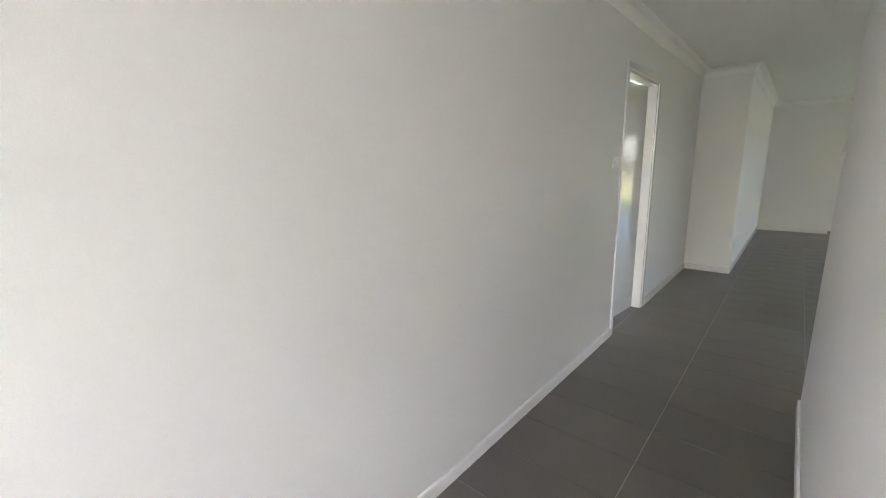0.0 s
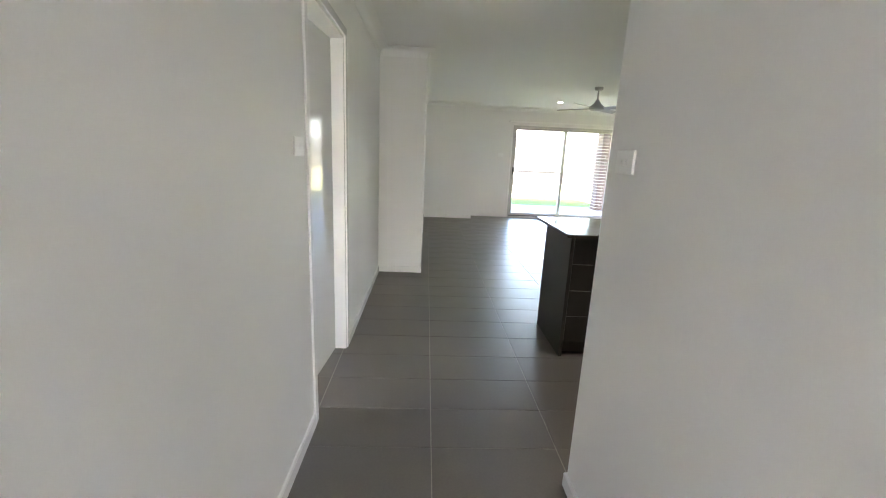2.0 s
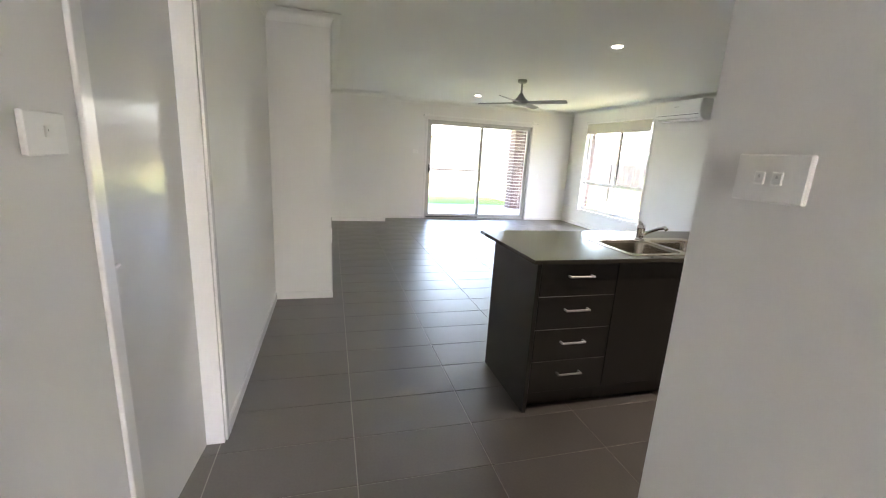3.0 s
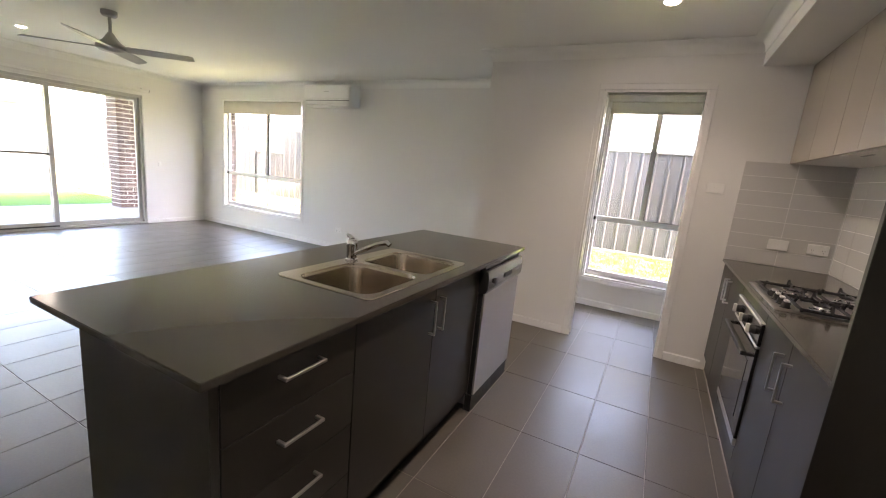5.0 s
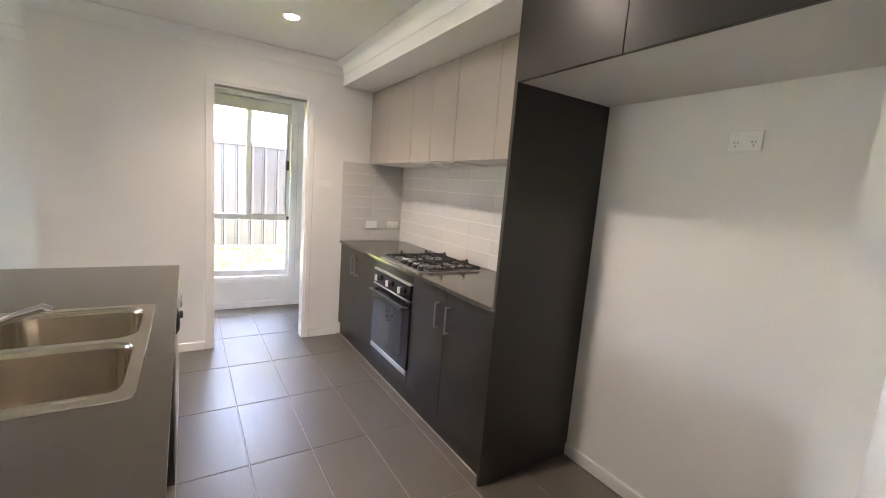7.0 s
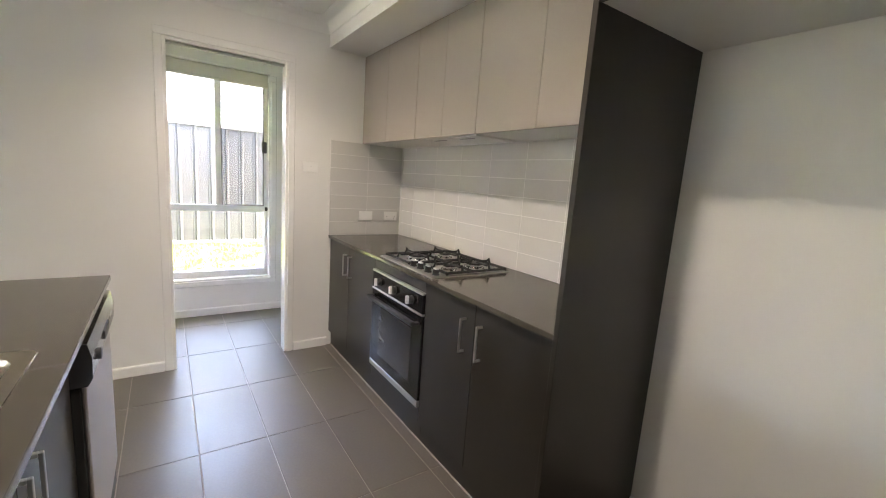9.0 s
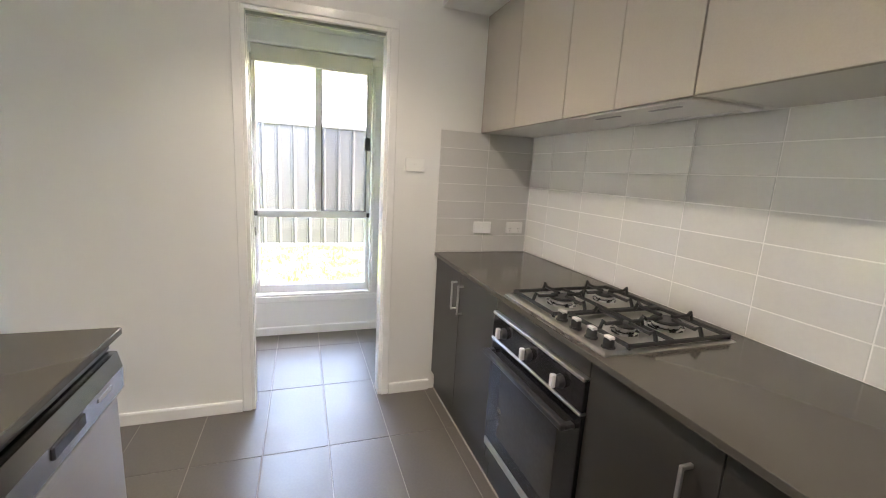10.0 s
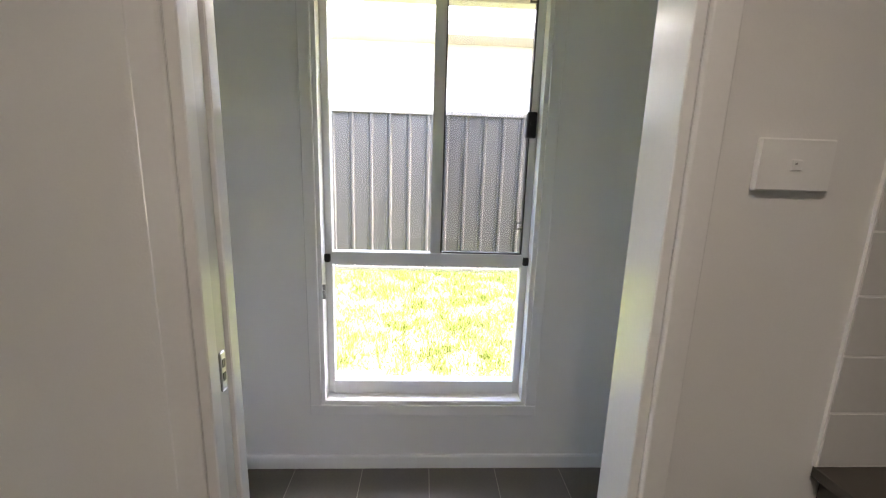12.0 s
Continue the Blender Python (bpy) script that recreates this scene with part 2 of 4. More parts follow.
def sweep(bm, line, prof):
    """A moulding along a plan line with mitred corners; prof: distance to the left of the line, height."""
    pts = [Vector(p) for p in line]
    rows = []
    for i, p in enumerate(pts):
        d0 = (p - pts[i - 1]).normalized() if i else (pts[1] - p).normalized()
        d1 = (pts[i + 1] - p).normalized() if i < len(pts) - 1 else d0
        n0, n1 = Vector((-d0.y, d0.x)), Vector((-d1.y, d1.x))
        m = (n0 + n1) / (1 + n0.dot(n1))
        rows.append([bm.verts.new((p.x + m.x * d, p.y + m.y * d, z)) for d, z in prof])
    k = len(prof)
    for a, b in zip(rows, rows[1:]):
        for j in range(k):
            bm.faces.new((a[j], a[(j + 1) % k], b[(j + 1) % k], b[j]))
    bm.faces.new(rows[0])
    bm.faces.new(rows[-1][::-1])
    bmesh.ops.recalc_face_normals(bm, faces=bm.faces)
    return bm


def wall(axis, at0, at1, a0, a1, z0, z1, holes=()):
    """An upright slab between at0 and at1 along axis, from a0 to a1, with openings (a, b, low, high) right through."""
    bm = bmesh.new()

    def put(p, q, low, high):
        if q - p > 1e-4 and high - low > 1e-4:
            if axis == "x":
                box(bm, at0, at1, p, q, low, high)
            else:
                box(bm, p, q, at0, at1, low, high)
    a = a0
    for p, q, low, high in sorted(holes):
        put(a, p, z0, z1)
        put(p, q, z0, low)
        put(p, q, high, z1)
        a = q
    put(a, a1, z0, z1)
    return bm


# ---- structure ----
H = 2.44                     # ceiling
XL, XR = -4.70, -3.52        # hall walls
XE = 1.09                    # outer wall, inside face
YH = 0.715                   # free end of the hall wall
YN = 8.674                   # garden wall, inside face
HD = (1.15, 1.965, 2.05)       # hall door opening
KD = (0.925, 1.65, 2.11)     # laundry doorway
SL = (-2.263, 0.107, 2.06)   # sliding door
W1 = (6.165, 8.07, 0.345, 2.17)
W2 = (0.825, 1.745, 0.325, 2.16)

solid("wall_hall_left", wall("x", XL - 0.11, XL, -5.0, 3.907, 0, H, [(HD[0], HD[1], 0, HD[2])]), PAINT, "off-white painted plaster hall wall", "wall")
solid("wall_hall_right", wall("x", XR, -3.435, -5.0, YH, 0, H), PAINT, "off-white painted plaster hall wall with a free end", "wall")
bm = wall("y", 3.907, 3.997, XL - 0.09, -4.206, 0, H)
box(bm, -4.296, -4.206, 3.997, 8.236, 0, H)
solid("wall_living_left", bm, PAINT, "off-white painted plaster living room wall", "wall")
bm = wall("y", 8.236, 8.326, -4.296, -3.168, 0, H)
box(bm, -3.258, -3.168, 8.326, YN, 0, H)
solid("wall_living_step", bm, PAINT, "off-white painted plaster wall stepping into the room", "wall")
solid("wall_north", wall("y", YN, YN + 0.11, -3.258, XE, 0, H, [(SL[0], SL[1], 0, SL[2])]), PAINT, "off-white painted plaster wall around the sliding door", "wall")
solid("wall_east", wall("x", XE, XE + 0.11, -0.09, YN + 0.11, 0, H, [W2, W1]), PAINT, "off-white painted plaster outer wall with two windows", "wall")
solid("wall_kitchen_back", wall("y", -0.09, 0, -3.435, XE, 0, H), PAINT, "off-white painted plaster wall behind the kitchen", "wall")
solid("wall_laundry_side", wall("x", 0, 0.10, 0, 2.565, 0, H, [(KD[0], KD[1], 0, KD[2])]), PAINT, "off-white painted plaster wall with the laundry doorway", "wall")
solid("wall_laundry_north", wall("y", 2.565, 2.656, 0, XE, 0, H), PAINT, "off-white painted plaster wall between laundry and living room", "wall")
solid("wall_hall_end", wall("y", -5.1, -5.0, XL - 0.09, -3.435, 0, H, [(-4.6, -3.62, 0, 2.2)]), PAINT, "off-white painted wall at the front entry", "wall")
solid("ceiling", B(-4.9, 1.2, -5.1, 8.79, H, H + 0.1), CEIL, "flat white plasterboard ceiling", "ceiling")
solid("bulkhead", B(-3.435, -0.001, 0.001, 0.643, 2.262, H - 0.001), PAINT, "white plaster bulkhead above the kitchen cabinets", "bulkhead")

COVE = [(0, H - 0.09), (0.006, H - 0.09), (0.008, H - 0.082)] + [
    (0.088 - 0.08 * math.cos(a), H - 0.082 + 0.074 * math.sin(a)) for a in [radians(d) for d in (10, 25, 40, 55, 70, 85)]] + [
    (0.09, H - 0.006), (0.09, H - 0.0005), (0, H - 0.0005)]
RING = [(XR, -4.99), (XR, YH), (-3.435, YH), (-3.435, 0.643), (0, 0.643), (0, 2.656), (XE, 2.656), (XE, YN), (-3.168, YN),
        (-3.168, 8.236), (-4.206, 8.236), (-4.206, 3.907), (XL, 3.907), (XL, -4.99)]
solid("cornice", sweep(bmesh.new(), RING, COVE), CEIL, "white coved plaster cornice", "cornice", smooth=True)
solid("cornice_laundry", sweep(bmesh.new(), [(0.1, 0.0), (XE, 0.0), (XE, 2.565), (0.1, 2.565), (0.1, 0.0)], COVE), CEIL,
      "white coved plaster cornice in the laundry", "cornice", smooth=True)
SKIRT = [(0, 0.0005), (0.012, 0.0005), (0.012, 0.058), (0.009, 0.066), (0.004, 0.068), (0, 0.068)]
AR = 0.05
for line in ([(XR, -4.99), (XR, YH), (-3.435, YH), (-3.435, 0), (-2.286, 0)],
             [(0, 0.62), (0, KD[0] - AR)],
             [(0, KD[1] + AR), (0, 2.656), (XE, 2.656), (XE, YN), (SL[1] + AR, YN)],
             [(SL[0] - AR, YN), (-3.168, YN), (-3.168, 8.236), (-4.206, 8.236), (-4.206, 3.907), (XL, 3.907), (XL, HD[1] + AR)],
             [(XL, HD[0] - AR), (XL, -4.99)],
             [(0.1, KD[0] - AR), (0.1, 0), (XE, 0), (XE, 2.565), (0.1, 2.565), (0.1, KD[1] + AR)]):
    solid("baseboard", sweep(bmesh.new(), line, SKIRT), TRIM, "white glossy painted baseboard", "baseboard")

solid("floor", B(-4.86, 1.2, -5.1, 8.79, -0.12, -0.003), GROUT, "grey grouted tiled floor", "floor")


# ---- doors ----
def casing(name, axis, face, out, a0, a1, top, label, w=AR, t=0.012, sill=None):
    """Architrave round an opening in the plane axis=face, standing out by t towards out."""
    ob = thing(name, (face, a0, 0) if axis == "x" else (a0, face, 0), label, "architrave", kind="structure")
    f0, f1 = (face, face + out * t)

    def piece(nm, p, q, low, high):
        bm = B(f0, f1, p, q, low, high, bev=0.004, seg=2) if axis == "x" else B(p, q, f0, f1, low, high, bev=0.004, seg=2)
        part(nm, bm, TRIM, ob)
    low = 0.0005 if sill is None else sill
    piece("upright", a0 - w, a0, low, top)
    piece("upright", a1, a1 + w, low, top)
    piece("head", a0 - w, a1 + w, top, top + w)
    if sill is not None:
        piece("apron", a0 - w, a1 + w, sill - w, sill)
    return ob


casing("trim_hall_door", "x", XL, 1, HD[0], HD[1], HD[2], "white glossy architrave round the hall door")
casing("trim_doorway", "x", 0, -1, KD[0], KD[1], KD[2], "white glossy architrave round the laundry doorway", w=0.045)
casing("trim_doorway_laundry", "x", 0.10, 1, KD[0], KD[1], KD[2], "white glossy architrave on the laundry side", w=0.045)
casing("trim_sliding_door", "y", YN, -1, SL[0], SL[1], SL[2], "white architrave round the glass sliding door")
casing("trim_window_1", "x", XE, -1, W1[0], W1[1], W1[3], "white painted architrave round the living room window", w=0.04, sill=W1[2])
casing("trim_window_2", "x", XE, -1, W2[0], W2[1], W2[3], "white painted architrave round the laundry window", w=0.05, sill=W2[2])

d = thing("door_1", (XL, HD[0], 0), "glossy white flush hall door left just ajar, with a lever handle", "door", kind="structure")
JW = 0.02
for y0, y1, z0, z1 in ((HD[0] - 0.001, HD[0] + JW, 0.0005, HD[2]), (HD[1] - JW, HD[1] + 0.001, 0.0005, HD[2]), (HD[0] + JW, HD[1] - JW, HD[2] - JW, HD[2] + 0.001)):
    part("jamb", B(XL - 0.112, XL + 0.002, y0, y1, z0, z1, bev=0.002), TRIM, d)
AJAR = Matrix.Translation((XL - 0.108, HD[1] - JW - 0.006, 0)) @ Matrix.Rotation(radians(-4.6), 4, "Z") @ Matrix.Translation((-XL + 0.108, -HD[1] + JW + 0.006, 0))


def swung(bm):
    bmesh.ops.transform(bm, matrix=AJAR, verts=bm.verts)
    return bm


leafdoor = part("leaf", swung(B(XL - 0.108, XL - 0.072, HD[0] + JW + 0.004, HD[1] - JW - 0.006, 0.008, HD[2] - JW - 0.003, bev=0.002)), DOOR, d)
ly, lz = HD[0] + 0.10, 1.04
bm = cyl(bmesh.new(), (XL - 0.072, ly, lz), 0.026, 0.008, "x", 28, bev=0.002)
cyl(bm, (XL - 0.066, ly, lz), 0.009, 0.04, "x", 16)
part("rosette", swung(bm), SATIN, leafdoor, "satin chrome rosette", smooth=True)
bm = tube(bmesh.new(), [(XL - 0.03, ly - 0.01, lz), (XL - 0.027, ly + 0.03, lz), (XL - 0.029, ly + 0.08, lz), (XL - 0.035, ly + 0.125, lz)], [0.009, 0.0085, 0.008, 0.007], 12)
part("lever", swung(bm), SATIN, leafdoor, "satin chrome lever", smooth=True)

# pocket doorway to the laundry: split jambs, door edge with its pull, head track
d = thing("door_2", (0.05, KD[1], 0), "white pocket sliding door pushed open into the wall", "door", kind="structure")
for x0, x1 in ((-0.002, 0.028), (0.072, 0.102)):
    part("jamb", B(x0, x1, KD[1] - 0.018, KD[1] + 0.001, 0.0005, KD[2], bev=0.002), TRIM, d)
    part("head_jamb", B(x0, x1, KD[0] + 0.018, KD[1] - 0.018, KD[2] - 0.018, KD[2] + 0.001, bev=0.002), TRIM, d)
part("jamb", B(-0.002, 0.102, KD[0] - 0.001, KD[0] + 0.018, 0.0005, KD[2], bev=0.002), TRIM, d)
part("track", B(0.036, 0.064, KD[0] + 0.02, KD[1] - 0.02, KD[2] - 0.03, KD[2] - 0.005), GREYPART, d, "grey aluminium head track")
edge = part("leaf", B(0.033, 0.067, KD[1] - 0.012, KD[1] + 0.01, 0.008, KD[2] - 0.03, bev=0.002), DOOR, d)
part("edge_pull", B(0.04, 0.06, KD[1] - 0.0145, KD[1] - 0.011, 1.01, 1.08, bev=0.003), SATIN, edge, "satin metal edge pull plate")
for z in (1.028, 1.052):
    part("slot", B(0.046, 0.054, KD[1] - 0.0155, KD[1] - 0.014, z, z + 0.014), PLASTIC_B, edge, "black latch slot")

# never in view: the glazing is added to bring daylight into the hall
d = thing("door_3", (-4.11, -5.05, 0), "unseen front entry door, glass panel added to let daylight into the hall", "door", kind="structure")
for x0, x1, z0, z1 in ((-4.6, -4.5, 0, 2.2), (-3.72, -3.62, 0, 2.2), (-4.5, -3.72, 0, 0.1), (-4.5, -3.72, 2.1, 2.2)):
    part("stile", B(x0, x1, -5.07, -5.03, z0 + 0.001, z1), DOOR, d)
g = part("pane", B(-4.5, -3.72, -5.053, -5.047, 0.1, 2.1), GLASS, d)
g.visible_shadow = False


# ---- sliding door to the garden ----
def pane(parent, *b):
    g = part("pane", B(*b), GLASS, parent, "clear glass pane")
    g.visible_shadow = False
    return g


d = thing("door_4", (-1.08, YN + 0.06, 0), "closed pale grey aluminium and glass sliding door", "door", kind="structure")
f0, f1 = YN + 0.015, YN + 0.105
for nm, b in (("frame_side", (SL[0], SL[0] + 0.035, f0, f1, 0.025, SL[2])), ("frame_side", (SL[1] - 0.035, SL[1], f0, f1, 0.025, SL[2])),
              ("frame_head", (SL[0], SL[1], f0, f1, SL[2] - 0.04, SL[2] - 0.001)), ("frame_sill", (SL[0], SL[1], YN - 0.005, f1, 0.0005, 0.03))):
    part(nm, B(*b, bev=0.002), SLIDERM, d)
MX = -1.06


def glazed(parent, x0, x1, y0, y1, z0, z1, w):
    for nm, b in (("stile", (x0, x0 + w, y0, y1, z0, z1)), ("stile", (x1 - w, x1, y0, y1, z0, z1)),
                  ("rail", (x0 + w, x1 - w, y0, y1, z0, z0 + w * 1.3)), ("rail", (x0 + w, x1 - w, y0, y1, z1 - w, z1))):
        part(nm, B(*b, bev=0.002), SLIDERM, parent)
    pane(parent, x0 + w, x1 - w, (y0 + y1) / 2 - 0.003, (y0 + y1) / 2 + 0.003, z0 + w, z1 - w)


glazed(d, SL[0] + 0.036, MX + 0.03, YN + 0.02, YN + 0.052, 0.031, SL[2] - 0.042, 0.055)
glazed(d, MX - 0.03, SL[1] - 0.036, YN + 0.062, YN + 0.094, 0.031, SL[2] - 0.042, 0.05)
part("mid_rail", B(SL[0] + 0.09, MX - 0.025, YN + 0.018, YN + 0.05, 1.046, 1.072, bev=0.002), GREYDARK, d, "thin dark safety rail")
part("track", B(SL[0] + 0.04, MX + 0.02, YN + 0.012, YN + 0.0195, 0.0305, 0.052), GREYDARK, d, "dark lower track")
bm = B(SL[0] + 0.045, SL[0] + 0.083, YN + 0.0, YN + 0.02, 0.98, 1.15, bev=0.004)
box(bm, SL[0] + 0.052, SL[0] + 0.078, YN - 0.03, YN + 0.0, 1.0, 1.018, bev=0.002)
box(bm, SL[0] + 0.052, SL[0] + 0.078, YN - 0.03, YN + 0.0, 1.112, 1.13, bev=0.002)
box(bm, SL[0] + 0.052, SL[0] + 0.078, YN - 0.042, YN - 0.03, 1.0, 1.13, bev=0.003)
part("handle", bm, PLASTIC_B, d, "black pull handle")


ob = thing("blind_track", (-1.08, YN - 0.03, 2.13), "white blind track above the glass sliding door", "blind track")
part("rail", B(-2.36, 0.2, YN - 0.045, YN - 0.013, 2.125, 2.155, bev=0.004), PLASTIC_W, ob)
for x in (-2.25, -1.06, 0.1):
    part("bracket", B(x - 0.012, x + 0.012, YN - 0.048, YN - 0.0005, 2.1555, 2.175, bev=0.002), PLASTIC_W, ob, "small white bracket")
for x in (-2.364, 0.2005):
    part("end_cap", B(x, x + 0.0035, YN - 0.046, YN - 0.012, 2.124, 2.156), GREYPART, ob, "grey end cap")


# ---- windows ----
def window(name, y0, y1, z0, z1, tz, vy, low_bar, label):
    """White aluminium window: two lights over a fixed pane, set in a lined reveal."""
    w = thing(name, (XE + 0.05, (y0 + y1) / 2, z0), label, "window", kind="structure")
    for b in ((XE - 0.001, XE + 0.112, y0, y0 + 0.016, z0, z1), (XE - 0.001, XE + 0.112, y1 - 0.016, y1, z0, z1),
              (XE - 0.001, XE + 0.112, y0 + 0.016, y1 - 0.016, z1 - 0.016, z1)):
        part("reveal", B(*b), TRIM, w)
    part("sill", B(XE - 0.003, XE + 0.112, y0 + 0.016, y1 - 0.016, z0, z0 + 0.018, bev=0.002), TRIM, w)
    a0, a1, c0, c1 = y0 + 0.016, y1 - 0.016, z0 + 0.016, z1 - 0.016
    p0, p1 = XE + 0.065, XE + 0.111
    for nm, b in (("frame_side", (p0, p1, a0, a0 + 0.03, c0, c1)), ("frame_side", (p0, p1, a1 - 0.03, a1, c0, c1)),
                  ("frame_sill", (p0 - 0.005, p1, a0 + 0.03, a1 - 0.03, c0, c0 + 0.065)), ("frame_head", (p0, p1, a0 + 0.03, a1 - 0.03, c1 - 0.03, c1)),
                  ("transom", (p0 - 0.008, p1, a0 + 0.03, a1 - 0.03, tz - 0.028, tz + 0.028)),
                  ("mullion", (p0, p1, vy - 0.023, vy + 0.023, tz + 0.028, c1 - 0.03))):
        part(nm, B(*b, bev=0.002), FRAMEW, w)
    for e in (a0 + 0.012, a1 - 0.012):
        part("end_cap", B(p0 - 0.018, p0 - 0.002, e - 0.012, e + 0.012, tz - 0.018, tz + 0.018, bev=0.003), PLASTIC_B, w, "black end cap")
    gx = XE + 0.092
    pane(w, gx - 0.003, gx + 0.003, a0 + 0.03, a1 - 0.03, c0 + 0.065, tz - 0.028)
    pane(w, gx - 0.003, gx + 0.003, vy + 0.023, a1 - 0.03, tz + 0.028, c1 - 0.03)
    # the opening light, nearer the kitchen, with its dark seal
    s0, s1, t0, t1 = a0 + 0.03, vy - 0.023, tz + 0.028, c1 - 0.03
    for b in ((p0 + 0.004, p0 + 0.03, s0, s0 + 0.006, t0, t1), (p0 + 0.004, p0 + 0.03, s1 - 0.006, s1, t0, t1),
              (p0 + 0.004, p0 + 0.03, s0 + 0.006, s1 - 0.006, t0, t0 + 0.006), (p0 + 0.004, p0 + 0.03, s0 + 0.006, s1 - 0.006, t1 - 0.006, t1)):
        part("seal", B(*b), PLASTIC_B, w, "black rubber seal")
    pane(w, gx - 0.012, gx - 0.006, s0 + 0.006, s1 - 0.006, t0 + 0.006, t1 - 0.006)
    scr = part("insect_screen", B(gx + 0.006, gx + 0.0065, s0 + 0.002, s1 - 0.002, t0 + 0.002, t1 - 0.002), SCREEN, w, "fine dark insect screen")
    scr.visible_shadow = False
    if low_bar:
        part("glazing_bar", B(p0 + 0.02, p1 - 0.02, vy - 0.011, vy + 0.011, c0 + 0.065, tz - 0.028, bev=0.002), FRAMEW, w)
    if label:
        bm = B(p0 - 0.02, p0 + 0.005, a0 + 0.008, a0 + 0.05, 1.515, 1.62, bev=0.006, seg=2)
        cyl(bm, (p0 - 0.019, a0 + 0.03, 1.575), 0.008, -0.006, "x", 16)
        part("latch", bm, PLASTIC_B, w, "black keyed window latch")
        for z in (1.13, 2.03):
            bm = B(p0 - 0.004, p0 + 0.006, s0 + 0.004, s0 + 0.034, z, z + 0.006)
            box(bm, p0 - 0.004, p0 + 0.006, s0 + 0.004, s0 + 0.034, z + 0.026, z + 0.032)
            box(bm, p0 - 0.004, p0 + 0.006, s0 + 0.03, s0 + 0.036, z, z + 0.032)
            part("keeper", bm, PLASTIC_B, w, "black wire keeper")
    return w


window("window_1", *W1, 0.945, 7.05, True, "white aluminium living room window with a fixed lower pane")
window("window_2", *W2, 0.988, 1.254, False, "white aluminium laundry window with a fixed lower pane")


def blind(y0, y1, top, bottom, label, at=XE):
    ob = thing("roller_blind", (at + 0.02, y0, bottom), label, "blind")
    bm = cyl(bmesh.new(), (at + 0.012, y0 + 0.02, top - 0.03), 0.024, y1 - y0 - 0.04, "y", 20)
    part("roll", bm, BLIND, ob, smooth=True)
    part("cloth", B(at - 0.013, at - 0.011, y0 + 0.022, y1 - 0.022, bottom + 0.02, top - 0.03), BLIND, ob)
    part("bottom_bar", B(at - 0.018, at - 0.006, y0 + 0.022, y1 - 0.022, bottom, bottom + 0.022, bev=0.003), BLIND, ob)
    for y in (y0 + 0.018, y1 - 0.02):
        part("bracket", B(at - 0.02, at + 0.03, y, y + 0.003, top - 0.062, top - 0.006), PLASTIC_W, ob)
    part("head_rail", B(at - 0.016, at + 0.03, y0, y1, top - 0.006, top + 0.012, bev=0.003), PLASTIC_W, ob, "white head rail")


blind(W2[0] + 0.01, W2[1] - 0.01, W2[3] + 0.055, 2.085, "white fabric roller blind rolled up above the laundry window", XE - 0.03)
blind(W1[0], W1[1], W1[3], 1.955, "cream fabric roller blind drawn a little way down the window")


# ---- kitchen ----
def bar_handle(parent, a, b, out, w=0.010, rise=0.032):
    """A square bar handle between a and b, standing off along out (unit vector)."""
    a, b, out = Vector(a), Vector(b), Vector(out)
    along = (b - a).normalized()
    side = along.cross(out)

    def block(bm, c, la, lo, ls):
        m = Matrix((( *along, 0), (*out, 0), (*side, 0), (0, 0, 0, 1))).transposed()
        vs = bmesh.ops.create_cube(bm, size=1.0, matrix=Matrix.Translation(c) @ m @ Matrix.Diagonal((la, lo, ls, 1)))["verts"]
        bmesh.ops.bevel(bm, geom=list({e for v in vs for e in v.link_edges}), offset=0.0015, segments=1, affect="EDGES")
    bm = bmesh.new()
    block(bm, (a + b) / 2 + out * (rise - 0.004), (b - a).length, 0.008, w)
    for p in (a + along * 0.005, b - along * 0.005):
        block(bm, p + out * (rise - 0.008) / 2, 0.01, rise - 0.006, w)
    return part("handle", bm, SATIN, parent, "satin metal bar handle")


def base_unit(x0, x1, y_front, depth, back, doors, label, facing=1, name="base_cabinet", z_top=0.878, group="kitchen base cabinets"):
    """A floor cabinet: carcass, kickboard, fronts. facing: +1 fronts look to +y, -1 to -y."""
    ob = thing(name, ((x0 + x1) / 2, back, 0), label, "cabinet", group)
    yb, yf = back, y_front - facing * 0.018
    part("carcass", B(x0 + 0.001, x1 - 0.001, yb, yf - facing * 0.001, 0.122, z_top), DARK, ob)
    deep = 0.004 if facing > 0 else 0.045
    part("kickboard", B(x0 + 0.001, x1 - 0.001, yf - facing * (deep + 0.015), yf - facing * deep, 0.001, 0.1215), DARK, ob)
    if facing > 0:
        part("sealant", B(x0 + 0.001, x1 - 0.001, yf - 0.0035, yf + 0.002, 0.0005, 0.006), GROUT, ob, "thin pale sealant line")
    n = Vector((0, facing, 0))
    for a, b, z0, z1, hs in doors:
        dr = part("front", B(a + 0.0015, b - 0.0015, yf, y_front, z0 + 0.0015, z1 - 0.0015, bev=0.0012), DARK, ob)
        if hs:
            bar_handle(dr, (hs[0], y_front, hs[1]), (hs[2], y_front, hs[3]), n)
    return ob


